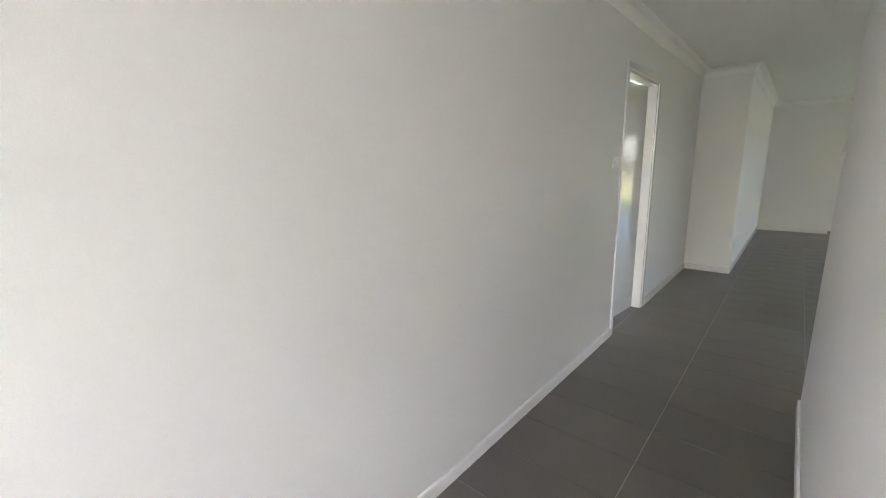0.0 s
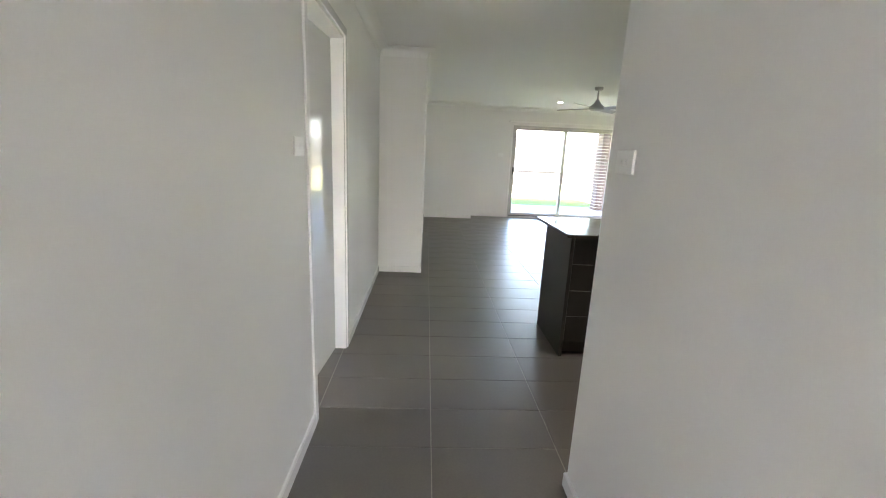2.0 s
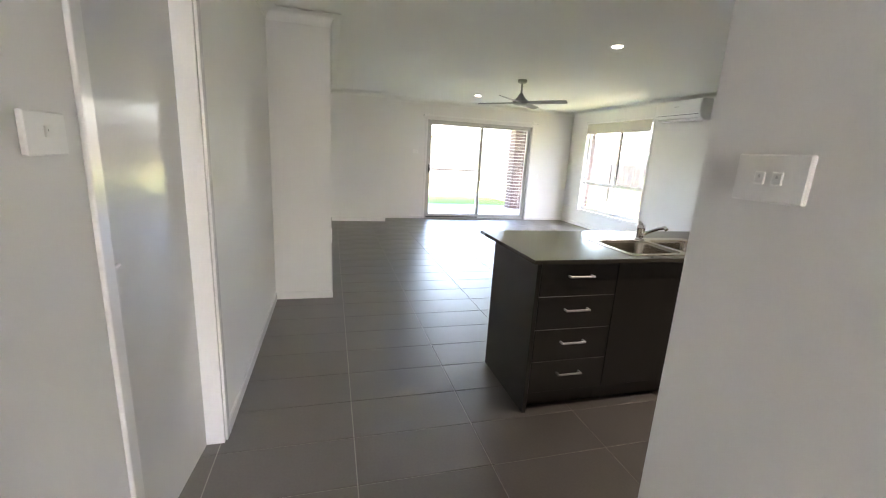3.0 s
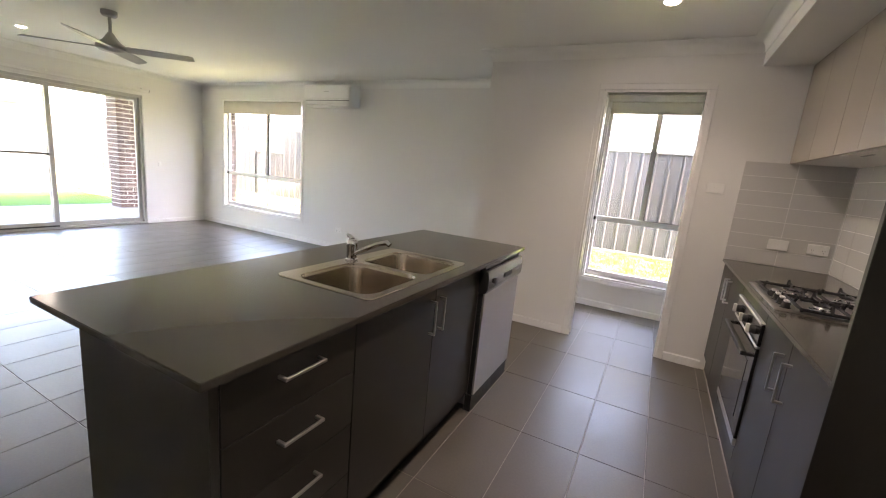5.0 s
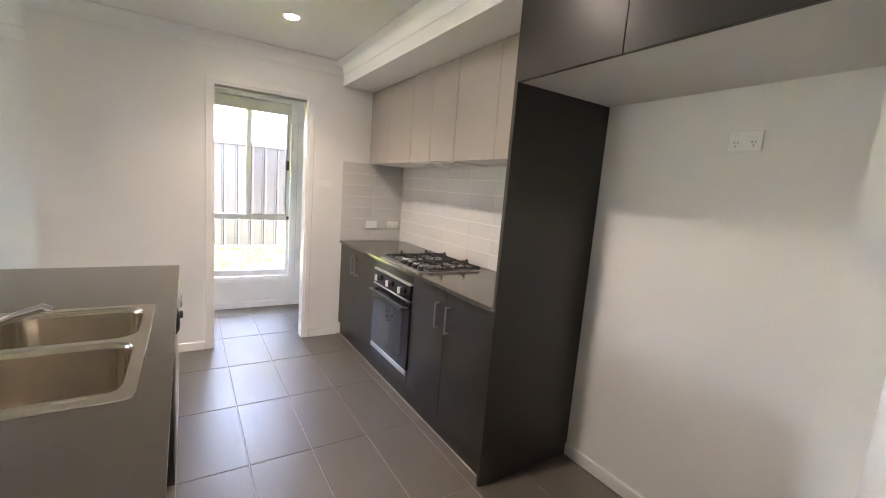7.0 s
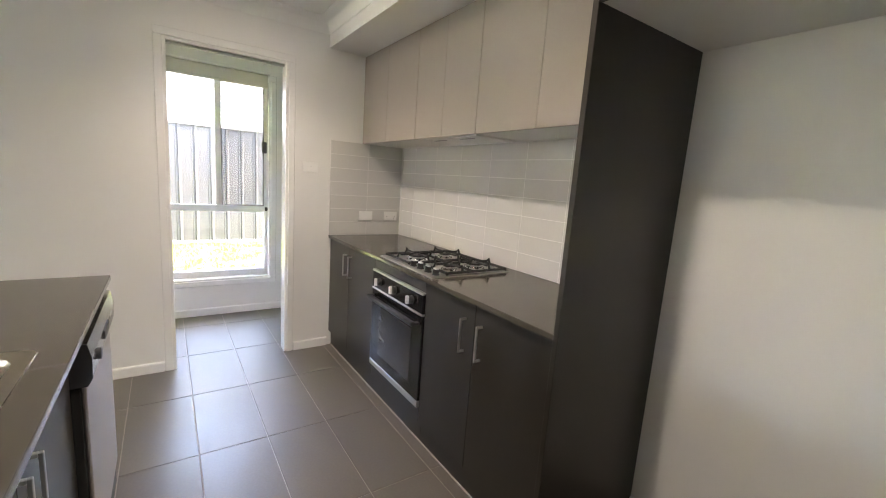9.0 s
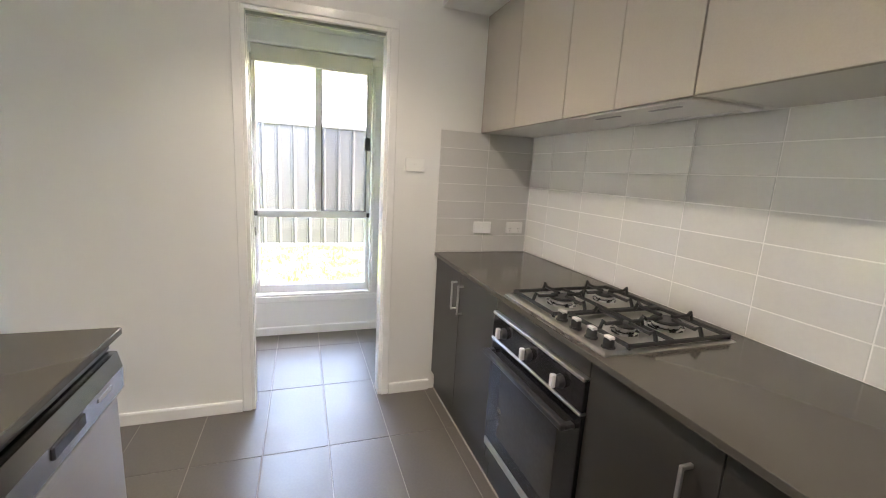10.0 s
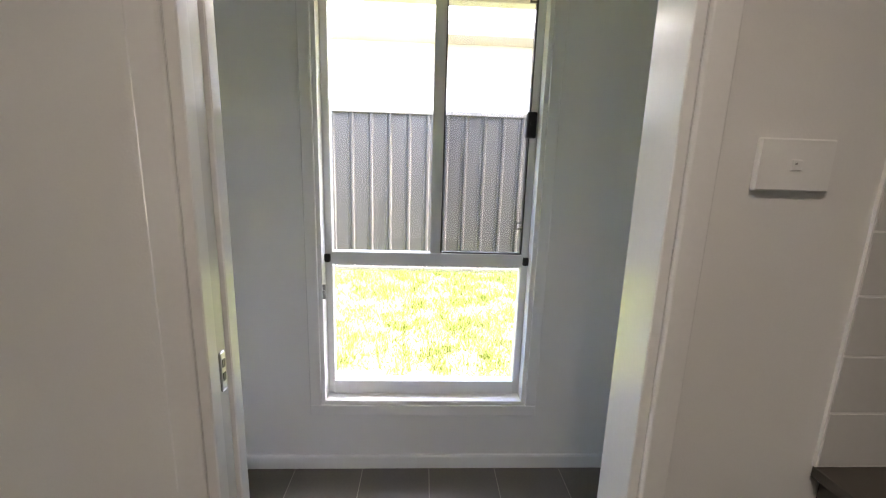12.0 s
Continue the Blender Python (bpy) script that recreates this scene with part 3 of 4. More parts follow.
YF = 0.6
base_unit(-0.835, -0.001, YF, 0.58, 0.001, [(-0.835, -0.41, 0.12, 0.876, (-0.455, 0.66, -0.455, 0.815)), (-0.41, -0.001, 0.12, 0.876, (-0.362, 0.66, -0.362, 0.815))],
          "charcoal laminate two-door base cabinet beside the oven")
base_unit(-2.264, -1.44, YF, 0.58, 0.001, [(-2.264, -1.838, 0.12, 0.876, (-1.886, 0.645, -1.886, 0.80)), (-1.838, -1.44, 0.12, 0.876, (-1.775, 0.645, -1.775, 0.80))],
          "charcoal laminate two-door base cabinet beside the fridge space")
ob = thing("oven_cabinet", (-1.14, 0.3, 0), "charcoal laminate oven housing under the cooktop", "cabinet", "kitchen base cabinets")
part("kickboard", B(-1.439, -0.836, 0.563, 0.578, 0.001, 0.1215), DARK, ob)
part("sealant", B(-1.439, -0.836, 0.5785, 0.584, 0.0005, 0.006), GROUT, ob, "thin pale sealant line")
part("floor_panel", B(-1.439, -0.836, 0.001, 0.58, 0.122, 0.14), DARK, ob)
part("lower_filler", B(-1.4385, -0.8365, 0.582, YF, 0.1215, 0.196, bev=0.0012), DARK, ob)
part("upper_filler", B(-1.4385, -0.8365, 0.582, YF, 0.818, 0.8765, bev=0.0012), DARK, ob)

# oven
ob = thing("oven", (-1.137, 0.3, 0.141), "built-in black glass electric oven with steel trims", "oven")
X0, X1 = -1.436, -0.839
part("body", B(X0 + 0.02, X1 - 0.02, 0.04, 0.585, 0.141, 0.80), GREYPART, ob)
panel = part("control_panel", B(X0, X1, 0.585, 0.612, 0.706, 0.814, bev=0.002), BLACKGLASS, ob)
part("trim", B(X0, X1, 0.585, 0.616, 0.804, 0.8165, bev=0.002), STEEL, ob, "brushed steel trim")
part("trim", B(X0, X1, 0.585, 0.616, 0.695, 0.7055, bev=0.002), STEEL, ob, "brushed steel trim")
dr = part("door", B(X0, X1, 0.585, 0.611, 0.235, 0.692, bev=0.002), BLACKGLASS, ob)
part("window", B(X0 + 0.10, X1 - 0.10, 0.6085, 0.6125, 0.30, 0.60, bev=0.001), OVENGLASS, dr, "smoked glass oven window")
part("kick_trim", B(X0, X1, 0.585, 0.613, 0.199, 0.233, bev=0.002), STEEL, ob, "brushed steel lower trim")
bm = B(X0 + 0.02, X1 - 0.02, 0.635, 0.662, 0.642, 0.664, bev=0.006, seg=2)
for x in (X0 + 0.03, X1 - 0.03):
    box(bm, x - 0.012, x + 0.012, 0.611, 0.645, 0.646, 0.660, bev=0.002)
part("handle", bm, PLASTIC_B, dr, "black oven door handle")
for x in (-0.945, -1.137, -1.33):
    bm = cyl(bmesh.new(), (x, 0.611, 0.755), 0.023, 0.022, "y", 28, r2=0.019, bev=0.002)
    k = part("knob", bm, PLASTIC_B, ob, "black knob with a silver face", smooth=True)
    part("grip", B(x - 0.001, x + 0.017, 0.63, 0.647, 0.733, 0.777, bev=0.004, seg=2), SILVER, k, "silver grip")

# worktop
def worktop(name, x0, x1, y0, y1, label, hole=None):
    bm = bmesh.new()
    if hole:
        hx0, hx1, hy0, hy1 = hole
        xs, ys = [x0, hx0, hx1, x1], [y0, hy0, hy1, y1]
        v = {(i, j, k): bm.verts.new((xs[i], ys[j], z)) for i in range(4) for j in range(4) for k, z in enumerate((0.879, 0.9))}
        for i in range(3):
            for j in range(3):
                if (i, j) != (1, 1):
                    bm.faces.new((v[i, j, 1], v[i + 1, j, 1], v[i + 1, j + 1, 1], v[i, j + 1, 1]))
                    bm.faces.new((v[i, j + 1, 0], v[i + 1, j + 1, 0], v[i + 1, j, 0], v[i, j, 0]))
        for i in range(3):
            bm.faces.new((v[i, 0, 0], v[i + 1, 0, 0], v[i + 1, 0, 1], v[i, 0, 1]))
            bm.faces.new((v[i, 3, 1], v[i + 1, 3, 1], v[i + 1, 3, 0], v[i, 3, 0]))
            bm.faces.new((v[0, i, 1], v[0, i + 1, 1], v[0, i + 1, 0], v[0, i, 0]))
            bm.faces.new((v[3, i, 0], v[3, i + 1, 0], v[3, i + 1, 1], v[3, i, 1]))
        for a, b in (((1, 1), (2, 1)), ((2, 1), (2, 2)), ((2, 2), (1, 2)), ((1, 2), (1, 1))):
            bm.faces.new((v[(*b, 0)], v[(*a, 0)], v[(*a, 1)], v[(*b, 1)]))
        bmesh.ops.recalc_face_normals(bm, faces=bm.faces)
        es = [e for e in bm.edges if len(e.link_faces) == 2 and e.calc_face_angle(0) > 1 and
              all(abs(p.co.x - x0) < 1e-5 or abs(p.co.x - x1) < 1e-5 or abs(p.co.y - y0) < 1e-5 or abs(p.co.y - y1) < 1e-5 for p in e.verts)]
        bmesh.ops.bevel(bm, geom=es, offset=0.002, segments=2, affect="EDGES")
    else:
        box(bm, x0, x1, y0, y1, 0.879, 0.9, bev=0.002, seg=2)
    return solid(name, bm, STONE, label, "worktop", kind="")


worktop("worktop", -2.264, -0.001, 0.001, 0.618, "dark grey-brown stone worktop on the cabinets along the wall")
SINK = (-2.594, -1.80, 1.925, 2.39)
worktop("island_worktop", -3.225, -1.013, 1.856, 2.653, "dark grey-brown stone worktop on the kitchen island",
        hole=(SINK[0] + 0.02, SINK[1] - 0.02, SINK[2] + 0.02, SINK[3] - 0.02))

# cooktop
ob = thing("cooktop", (-1.185, 0.35, 0.9), "stainless steel gas cooktop with black trivets", "cooktop")
CX0, CX1, CY0, CY1 = -1.48, -0.89, 0.09, 0.595
bm = bmesh.new()
prof = [(0.0, 0.9002), (0.0, 0.904), (0.012, 0.909), (0.03, 0.909), (0.036, 0.906)]
loops = [[bm.verts.new(p) for p in ((CX0 + i, CY0 + i, z), (CX1 - i, CY0 + i, z), (CX1 - i, CY1 - i, z), (CX0 + i, CY1 - i, z))] for i, z in prof]
for a, b in zip(loops, loops[1:]):
    for k in range(4):
        bm.faces.new((a[k], a[(k + 1) % 4], b[(k + 1) % 4], b[k]))
bm.faces.new(loops[-1])
bmesh.ops.recalc_face_normals(bm, faces=bm.faces)
part("hob_plate", bm, STEEL, ob)
BURN = [(-1.33, 0.22, 0.048), (-1.03, 0.22, 0.036), (-1.34, 0.40, 0.034), (-1.04, 0.43, 0.048)]
for x, y, r in BURN:
    bm = lathe(bmesh.new(), (x, y, 0.906), [(r + 0.012, 0), (r + 0.01, 0.006), (r - 0.002, 0.01), (r - 0.002, 0.018), (r - 0.006, 0.02)], 28)
    bn = part("burner", bm, CHROME, ob, "aluminium gas burner", smooth=True)
    part("burner_cap", lathe(bmesh.new(), (x, y, 0.926), [(r, 0), (r + 0.001, 0.004), (r - 0.004, 0.008), (0.008, 0.0085)], 28), ENAMEL, bn, "black enamel burner cap", smooth=True)
for (gx0, gx1) in ((-1.465, -1.19), (-1.18, -0.905)):
    bm = bmesh.new()
    gy0, gy1, zt = 0.105, 0.50 if gx0 < -1.3 else 0.56, 0.938
    for p, q in (((gx0, gy0), (gx1, gy0)), ((gx0, gy1), (gx1, gy1)), ((gx0, gy0), (gx0, gy1)), ((gx1, gy0), (gx1, gy1))):
        tube(bm, [(*p, 0.918), (*q, 0.918)], 0.0072, 8)
    for x in (gx0, gx1):
        for y in (gy0, gy1):
            tube(bm, [(x, y, 0.907), (x, y, 0.92)], 0.006, 8)
    for cx, cy, r in BURN:
        if gx0 < cx < gx1:
            lo, hi = (gy0, 0.33) if cy < 0.33 else (0.33, gy1)
            for sx, sy, ex, ey in ((gx0, cy, cx - r * 0.5, cy), (gx1, cy, cx + r * 0.5, cy), (cx, lo, cx, cy - r * 0.5), (cx, hi, cx, cy + r * 0.5)):
                tube(bm, [(sx, sy, 0.918), (sx + (ex - sx) * 0.12, sy + (ey - sy) * 0.12, 0.95), (sx + (ex - sx) * 0.25, sy + (ey - sy) * 0.25, zt), (ex, ey, zt)], 0.0066, 8)
    tube(bm, [(gx0, 0.33, 0.918), (gx1, 0.33, 0.918)], 0.0072, 8)
    part("trivet", bm, ENAMEL, ob, "black cast iron trivet", smooth=True)
for k in range(4):
    x = -1.44 + k * 0.075
    bm = lathe(bmesh.new(), (x, 0.55, 0.9075), [(0.02, 0), (0.02, 0.004), (0.016, 0.006), (0.0155, 0.026), (0.013, 0.03)], 24)
    kn = part("knob", bm, PLASTIC_B, ob, "black cooktop knob", smooth=True)
    part("knob_cap", B(x - 0.014, x + 0.014, 0.54, 0.56, 0.934, 0.945, bev=0.004, seg=2), SILVER, kn, "chrome knob cap")

# splashback grout beds; their tiles come last
solid("splashback_back", B(-2.264, -0.0045, 0.0005, 0.006, 0.9005, 1.6205), SPLASHGROUT, "light grey glossy tiled splashback with white grout", "splashback")
solid("splashback_side", B(-0.006, -0.0005, 0.0065, 0.6185, 0.9005, 1.6245), SPLASHGROUT, "light grey glossy tiled splashback return", "splashback")


# upper cabinets
def wall_unit(x0, x1, seams, label, z0=1.62, z1=2.26, yf=0.366, mat=TAUPE, name="wall_cabinet", under=WHITEBOARD, group="kitchen wall cabinets"):
    ob = thing(name, ((x0 + x1) / 2, 0.1, z0), label, "cabinet", group)
    part("carcass", B(x0 + 0.001, x1 - 0.001, 0.001, yf - 0.019, z0 + 0.014, z1), under, ob, "white melamine carcass")
    part("base_board", B(x0 + 0.001, x1 - 0.001, 0.008, yf - 0.019, z0, z0 + 0.013), under, ob)
    cuts = [x0, *seams, x1]
    for a, b in zip(cuts, cuts[1:]):
        part("door", B(a + 0.0015, b - 0.0015, yf - 0.018, yf, z0 - 0.002, z1 - 0.002, bev=0.0012), mat, ob)
    return ob


wall_unit(-0.82, -0.001, [-0.41], "taupe laminate two-door wall cabinet")
wall_unit(-1.427, -0.822, [-1.12], "taupe laminate wall cabinet holding the range hood")
wall_unit(-2.264, -1.429, [-1.84], "taupe laminate two-door wall cabinet")
ob = thing("range_hood", (-1.125, 0.18, 1.60), "white slide-out range hood under the wall cabinet", "range hood")
part("body", B(-1.41, -0.84, 0.06, 0.345, 1.611, 1.6195, bev=0.002), WHITEBOARD, ob)
part("lamp_strip", B(-1.36, -0.89, 0.07, 0.10, 1.607, 1.6115, bev=0.001), FRAMEW, ob, "pale lamp strip")
for x in (-1.26, -1.0):
    part("vent", B(x - 0.06, x + 0.06, 0.28, 0.295, 1.6085, 1.6115), GREYPART, ob, "dark vent slot")

# tall panel and cabinet over the fridge space
solid("tall_end_panel", B(-2.286, -2.2655, 0.001, 0.622, 0.001, 2.26, bev=0.0012), DARK, "tall charcoal laminate panel beside the fridge space", "panel", kind="")
ob = wall_unit(-3.434, -2.2875, [-3.31, -2.79], "charcoal laminate cabinet above the empty fridge space", z0=1.905, z1=2.26, yf=0.63, mat=DARK, name="overhead_cabinet", group="")


# ---- kitchen island ----
IF = 1.90
base_unit(-3.155, -2.69, IF, 0.5, 2.46, [(-3.155, -2.69, z, z + 0.189, (-2.998, z + 0.115, -2.85, z + 0.115)) for z in (0.12, 0.309, 0.498, 0.687)],
          "charcoal laminate four-drawer unit in the island", facing=-1, name="drawer_cabinet", group="island cabinets")
base_unit(-2.688, -1.662, IF, 0.5, 2.46, [(-2.688, -2.155, 0.12, 0.876, (-2.195, 0.655, -2.195, 0.81)), (-2.155, -1.662, 0.12, 0.876, (-2.115, 0.655, -2.115, 0.81))],
          "charcoal laminate two-door sink cabinet in the island", facing=-1, name="sink_cabinet", group="island cabinets", z_top=0.70)
bm = B(-3.18, -3.157, IF, 2.483, 0.001, 0.8785, bev=0.0012)
solid("island_end_panel", bm, DARK, "charcoal laminate end panel of the island", "panel", kind="")
solid("island_end_panel", B(-1.04, -1.02, IF, 2.483, 0.001, 0.8785, bev=0.0012), DARK, "charcoal laminate end panel beside the dishwasher", "panel", kind="")
solid("island_back_panel", B(-3.156, -1.041, 2.463, 2.482, 0.001, 0.8785, bev=0.0012), DARK, "charcoal laminate back panel of the island", "panel", kind="")

ob = thing("dishwasher", (-1.345, 2.15, 0), "stainless steel dishwasher under the island worktop", "dishwasher")
D0, D1 = -1.648, -1.05
part("body", B(D0 + 0.004, D1 - 0.004, 1.905, 2.455, 0.03, 0.84), GREYPART, ob)
dr = part("door", B(D0, D1, 1.878, 1.904, 0.105, 0.715, bev=0.003), PLASTIC_B, ob, "black inner door edge")
part("door_skin", B(D0 + 0.002, D1 - 0.002, 1.866, 1.8775, 0.107, 0.713, bev=0.004, seg=2), DOORSTEEL, dr, "brushed steel door front")
bm = bmesh.new()
pr = [(1.904, 0.718), (1.862, 0.718), (1.85, 0.74), (1.848, 0.80), (1.858, 0.845), (1.904, 0.852)]
sides = [[bm.verts.new((x, y, z)) for y, z in pr] for x in (D0, D1)]
for k in range(len(pr)):
    bm.faces.new((sides[0][k], sides[0][(k + 1) % len(pr)], sides[1][(k + 1) % len(pr)], sides[1][k]))
bm.faces.new(sides[0][::-1])
bm.faces.new(sides[1])
bmesh.ops.recalc_face_normals(bm, faces=bm.faces)
cp = part("control_panel", bm, PANELSTEEL, ob, "dark brushed steel control panel")
bm = bmesh.new()
ends = [[bm.verts.new((x, y, z)) for y, z in pr] for x in (D0 - 0.006, D0 - 0.0005)]
for k in range(len(pr)):
    bm.faces.new((ends[0][k], ends[0][(k + 1) % len(pr)], ends[1][(k + 1) % len(pr)], ends[1][k]))
bm.faces.new(ends[0][::-1])
bm.faces.new(ends[1])
bmesh.ops.recalc_face_normals(bm, faces=bm.faces)
part("end_cap", bm, PLASTIC_B, cp, "black plastic end cap")
part("grip", B(-1.40, -1.27, 1.8435, 1.8515, 0.765, 0.795, bev=0.003), PLASTIC_B, cp, "dark recessed grip")
part("dial", cyl(bmesh.new(), (-1.56, 1.849, 0.78), 0.018, -0.012, "y", 24, bev=0.002), PLASTIC_B, cp, "black dial", smooth=True)
part("badge", B(-1.20, -1.13, 1.8465, 1.8495, 0.775, 0.785), GREYPART, cp)
# black strip stands for the shade in the gap under the worktop
part("gap_shade_strip", B(D0, D1, 1.875, 1.904, 0.853, 0.868), PLASTIC_B, ob)
part("kickboard", B(D0, D1, 1.876, 1.915, 0.001, 0.1), PLASTIC_B, ob, "black toe board")

# sink
ob = thing("sink", (-2.197, 2.157, 0.70), "double bowl stainless steel sink set in the island", "sink")
bm = bmesh.new()
sx0, sx1, sy0, sy1 = SINK
zr = 0.9035


def round_rect(x0, x1, y0, y1, r, z, n=6):
    out = []
    for cx, cy, a0 in ((x1 - r, y1 - r, 0), (x0 + r, y1 - r, 90), (x0 + r, y0 + r, 180), (x1 - r, y0 + r, 270)):
        out += [(cx + r * math.cos(radians(a0 + 90 * k / n)), cy + r * math.sin(radians(a0 + 90 * k / n)), z) for k in range(n + 1)]
    return out


mid = -2.187
bowls = [(sx0 + 0.026, mid - 0.015, sy0 + 0.03, sy1 - 0.07), (mid + 0.015, sx1 - 0.03, sy0 + 0.03, sy1 - 0.07)]
outer = [bm.verts.new(p) for p in round_rect(sx0, sx1, sy0, sy1, 0.03, zr)]
low = [bm.verts.new(p) for p in round_rect(sx0 - 0.001, sx1 + 0.001, sy0 - 0.001, sy1 + 0.001, 0.031, 0.9003)]
n = len(outer)
for k in range(n):
    bm.faces.new((low[k], low[(k + 1) % n], outer[(k + 1) % n], outer[k]))
edges = [bm.edges.get((outer[k], outer[(k + 1) % n])) for k in range(n)]
tops = []
for x0, x1, y0, y1 in bowls:
    ring = [bm.verts.new(p) for p in round_rect(x0, x1, y0, y1, 0.065, zr)]
    tops.append(ring)
    edges += [bm.edges.new((ring[k], ring[(k + 1) % n])) for k in range(n)]
bmesh.ops.triangle_fill(bm, use_beauty=True, use_dissolve=False, edges=edges)
for (x0, x1, y0, y1), ring in zip(bowls, tops):
    prev = ring
    for ins, z in ((0.003, zr - 0.006), (0.006, zr - 0.02), (0.012, 0.76), (0.02, 0.742), (0.04, 0.73), (0.07, 0.727)):
        nxt = [bm.verts.new(p) for p in round_rect(x0 + ins, x1 - ins, y0 + ins, y1 - ins, max(0.02, 0.065 - ins * 0.3), z)]
        for k in range(n):
            bm.faces.new((prev[k], prev[(k + 1) % n], nxt[(k + 1) % n], nxt[k]))
        prev = nxt
    bm.faces.new(prev)
bmesh.ops.recalc_face_normals(bm, faces=bm.faces)
part("basin", bm, SINKSTEEL, ob, smooth=True)
for x0, x1, y0, y1 in bowls:
    part("drain", lathe(bmesh.new(), ((x0 + x1) / 2, (y0 + y1) / 2, 0.727), [(0.042, 0), (0.042, 0.003), (0.034, 0.004), (0.03, 0.0015), (0.006, 0.002)], 28), CHROME, ob, "chrome drain", smooth=True)
ob = thing("tap", (-2.187, 2.352, 0.9035), "chrome mixer tap on the sink", "tap")
TX, TY = -2.187, 2.352
bm = lathe(bmesh.new(), (TX, TY, 0.9036), [(0.03, 0), (0.03, 0.006), (0.024, 0.01), (0.0235, 0.06), (0.0255, 0.063), (0.0255, 0.094), (0.019, 0.103)], 32)
part("body", bm, CHROME, ob, smooth=True)
bm = tube(bmesh.new(), [(TX, TY - 0.01, 0.935), (TX + 0.003, TY - 0.06, 0.96), (TX + 0.006, TY - 0.14, 1.0), (TX + 0.008, TY - 0.19, 1.016), (TX + 0.009, TY - 0.207, 1.006)], [0.012, 0.0115, 0.011, 0.012, 0.012], 14)
part("spout", bm, CHROME, ob, smooth=True)
bm = tube(bmesh.new(), [(TX, TY, 1.002), (TX + 0.002, TY + 0.014, 1.013), (TX + 0.004, TY + 0.034, 1.018)], [0.012, 0.01, 0.007], 12)
part("lever", bm, CHROME, ob, smooth=True)


# ---- plates, switches, outlets ----
def plate(name, axis, face, out, a, z, w, h, label, cat, marks, group=""):
    """A wall plate centred at a, z, on the plane axis=face."""
    ob = thing(name, (face, a, z) if axis == "x" else (a, face, z), label, cat, group)

    def pb(p, q, r, s, d0, d1, bev):
        return B(face + out * d0, face + out * d1, p, q, r, s, bev=bev) if axis == "x" else B(p, q, face + out * d0, face + out * d1, r, s, bev=bev)
    pl = part("plate", pb(a - w / 2, a + w / 2, z - h / 2, z + h / 2, 0.0004, 0.011, 0.0025), PLASTIC_W, ob)
    for nm, da, dz, mw, mh, mat in marks:
        part(nm, pb(a + da - mw / 2, a + da + mw / 2, z + dz - mh / 2, z + dz + mh / 2, 0.010, 0.0135, 0.001), mat, pl)
    return ob


SW1 = [("rocker", 0, 0.004, 0.016, 0.02, PLASTIC_W), ("dot", 0, 0.006, 0.005, 0.006, GREYPART)]
SW2 = [("rocker", -0.014, 0, 0.016, 0.02, PLASTIC_W), ("rocker", 0.014, 0, 0.016, 0.02, PLASTIC_W), ("dot", -0.014, 0.003, 0.006, 0.007, GREYPART), ("dot", 0.014, 0.003, 0.006, 0.007, GREYPART)]
GPO = [("rocker", -0.03, 0.02, 0.01, 0.014, PLASTIC_W), ("rocker", 0.03, 0.02, 0.01, 0.014, PLASTIC_W)] + [
    ("slot", s * 0.03 + dx, dz, 0.003, 0.008, GREYPART) for s in (-1, 1) for dx, dz in ((-0.006, -0.004), (0.006, -0.004), (0, -0.018))]
plate("light_switch", "x", XL, 1, 0.98, 1.39, 0.116, 0.076, "white single light switch on the hall wall", "switch", SW1)
plate("light_switch", "x", XR, -1, 0.578, 1.385, 0.116, 0.076, "white double light switch on the hall wall", "switch", SW2)
plate("light_switch", "x", 0, -1, 0.765, 1.41, 0.116, 0.076, "white horizontal switch plate beside the laundry doorway", "switch",
      [("rocker", 0, 0, 0.016, 0.016, PLASTIC_W), ("dot", 0.002, 0.002, 0.006, 0.005, GREYPART)])
plate("light_switch", "y", YN, -1, -2.51, 1.40, 0.116, 0.076, "white switch plate beside the sliding door", "switch", SW2)
plate("power_outlet", "x", -0.0078, -1, 0.321, 1.055, 0.116, 0.072, "white switch plate on the tiled splashback", "outlet",
      [("rocker", 0, 0, 0.016, 0.016, PLASTIC_W), ("dot", 0, 0.002, 0.006, 0.005, GREYPART)], "splashback outlets")
plate("power_outlet", "x", -0.0078, -1, 0.099, 1.055, 0.116, 0.072, "white double power outlet on the tiled splashback", "outlet", GPO, "splashback outlets")
plate("power_outlet", "y", 0, 1, -2.921, 1.70, 0.116, 0.076, "white double power outlet in the fridge space", "outlet", GPO)
plate("power_outlet", "x", -4.206, 1, 5.763, 0.27, 0.116, 0.076, "white double power outlet low on the living room wall", "outlet", GPO, "living room outlets")
plate("power_outlet", "x", -4.206, 1, 5.24, 0.28, 0.076, 0.076, "white media outlet low on the living room wall", "outlet", SW1, "living room outlets")
plate("power_outlet", "x", XE, -1, 5.353, 0.297, 0.116, 0.076, "white double power outlet below the air conditioner", "outlet", GPO, "living room outlets")
plate("light_switch", "y", YN, -1, 0.33, 1.0, 0.05, 0.08, "small white plate beside the sliding door", "switch", SW1)


ob = thing("cord_cleat", (XE - 0.012, 1.717, 0.855), "small grey plastic cleat on the laundry window architrave", "cleat")
bm = B(XE - 0.020, XE - 0.0125, 1.710, 1.724, 0.825, 0.89, bev=0.002)
box(bm, XE - 0.030, XE - 0.020, 1.712, 1.722, 0.847, 0.868, bev=0.002)
part("hook", bm, GREYPART, ob)


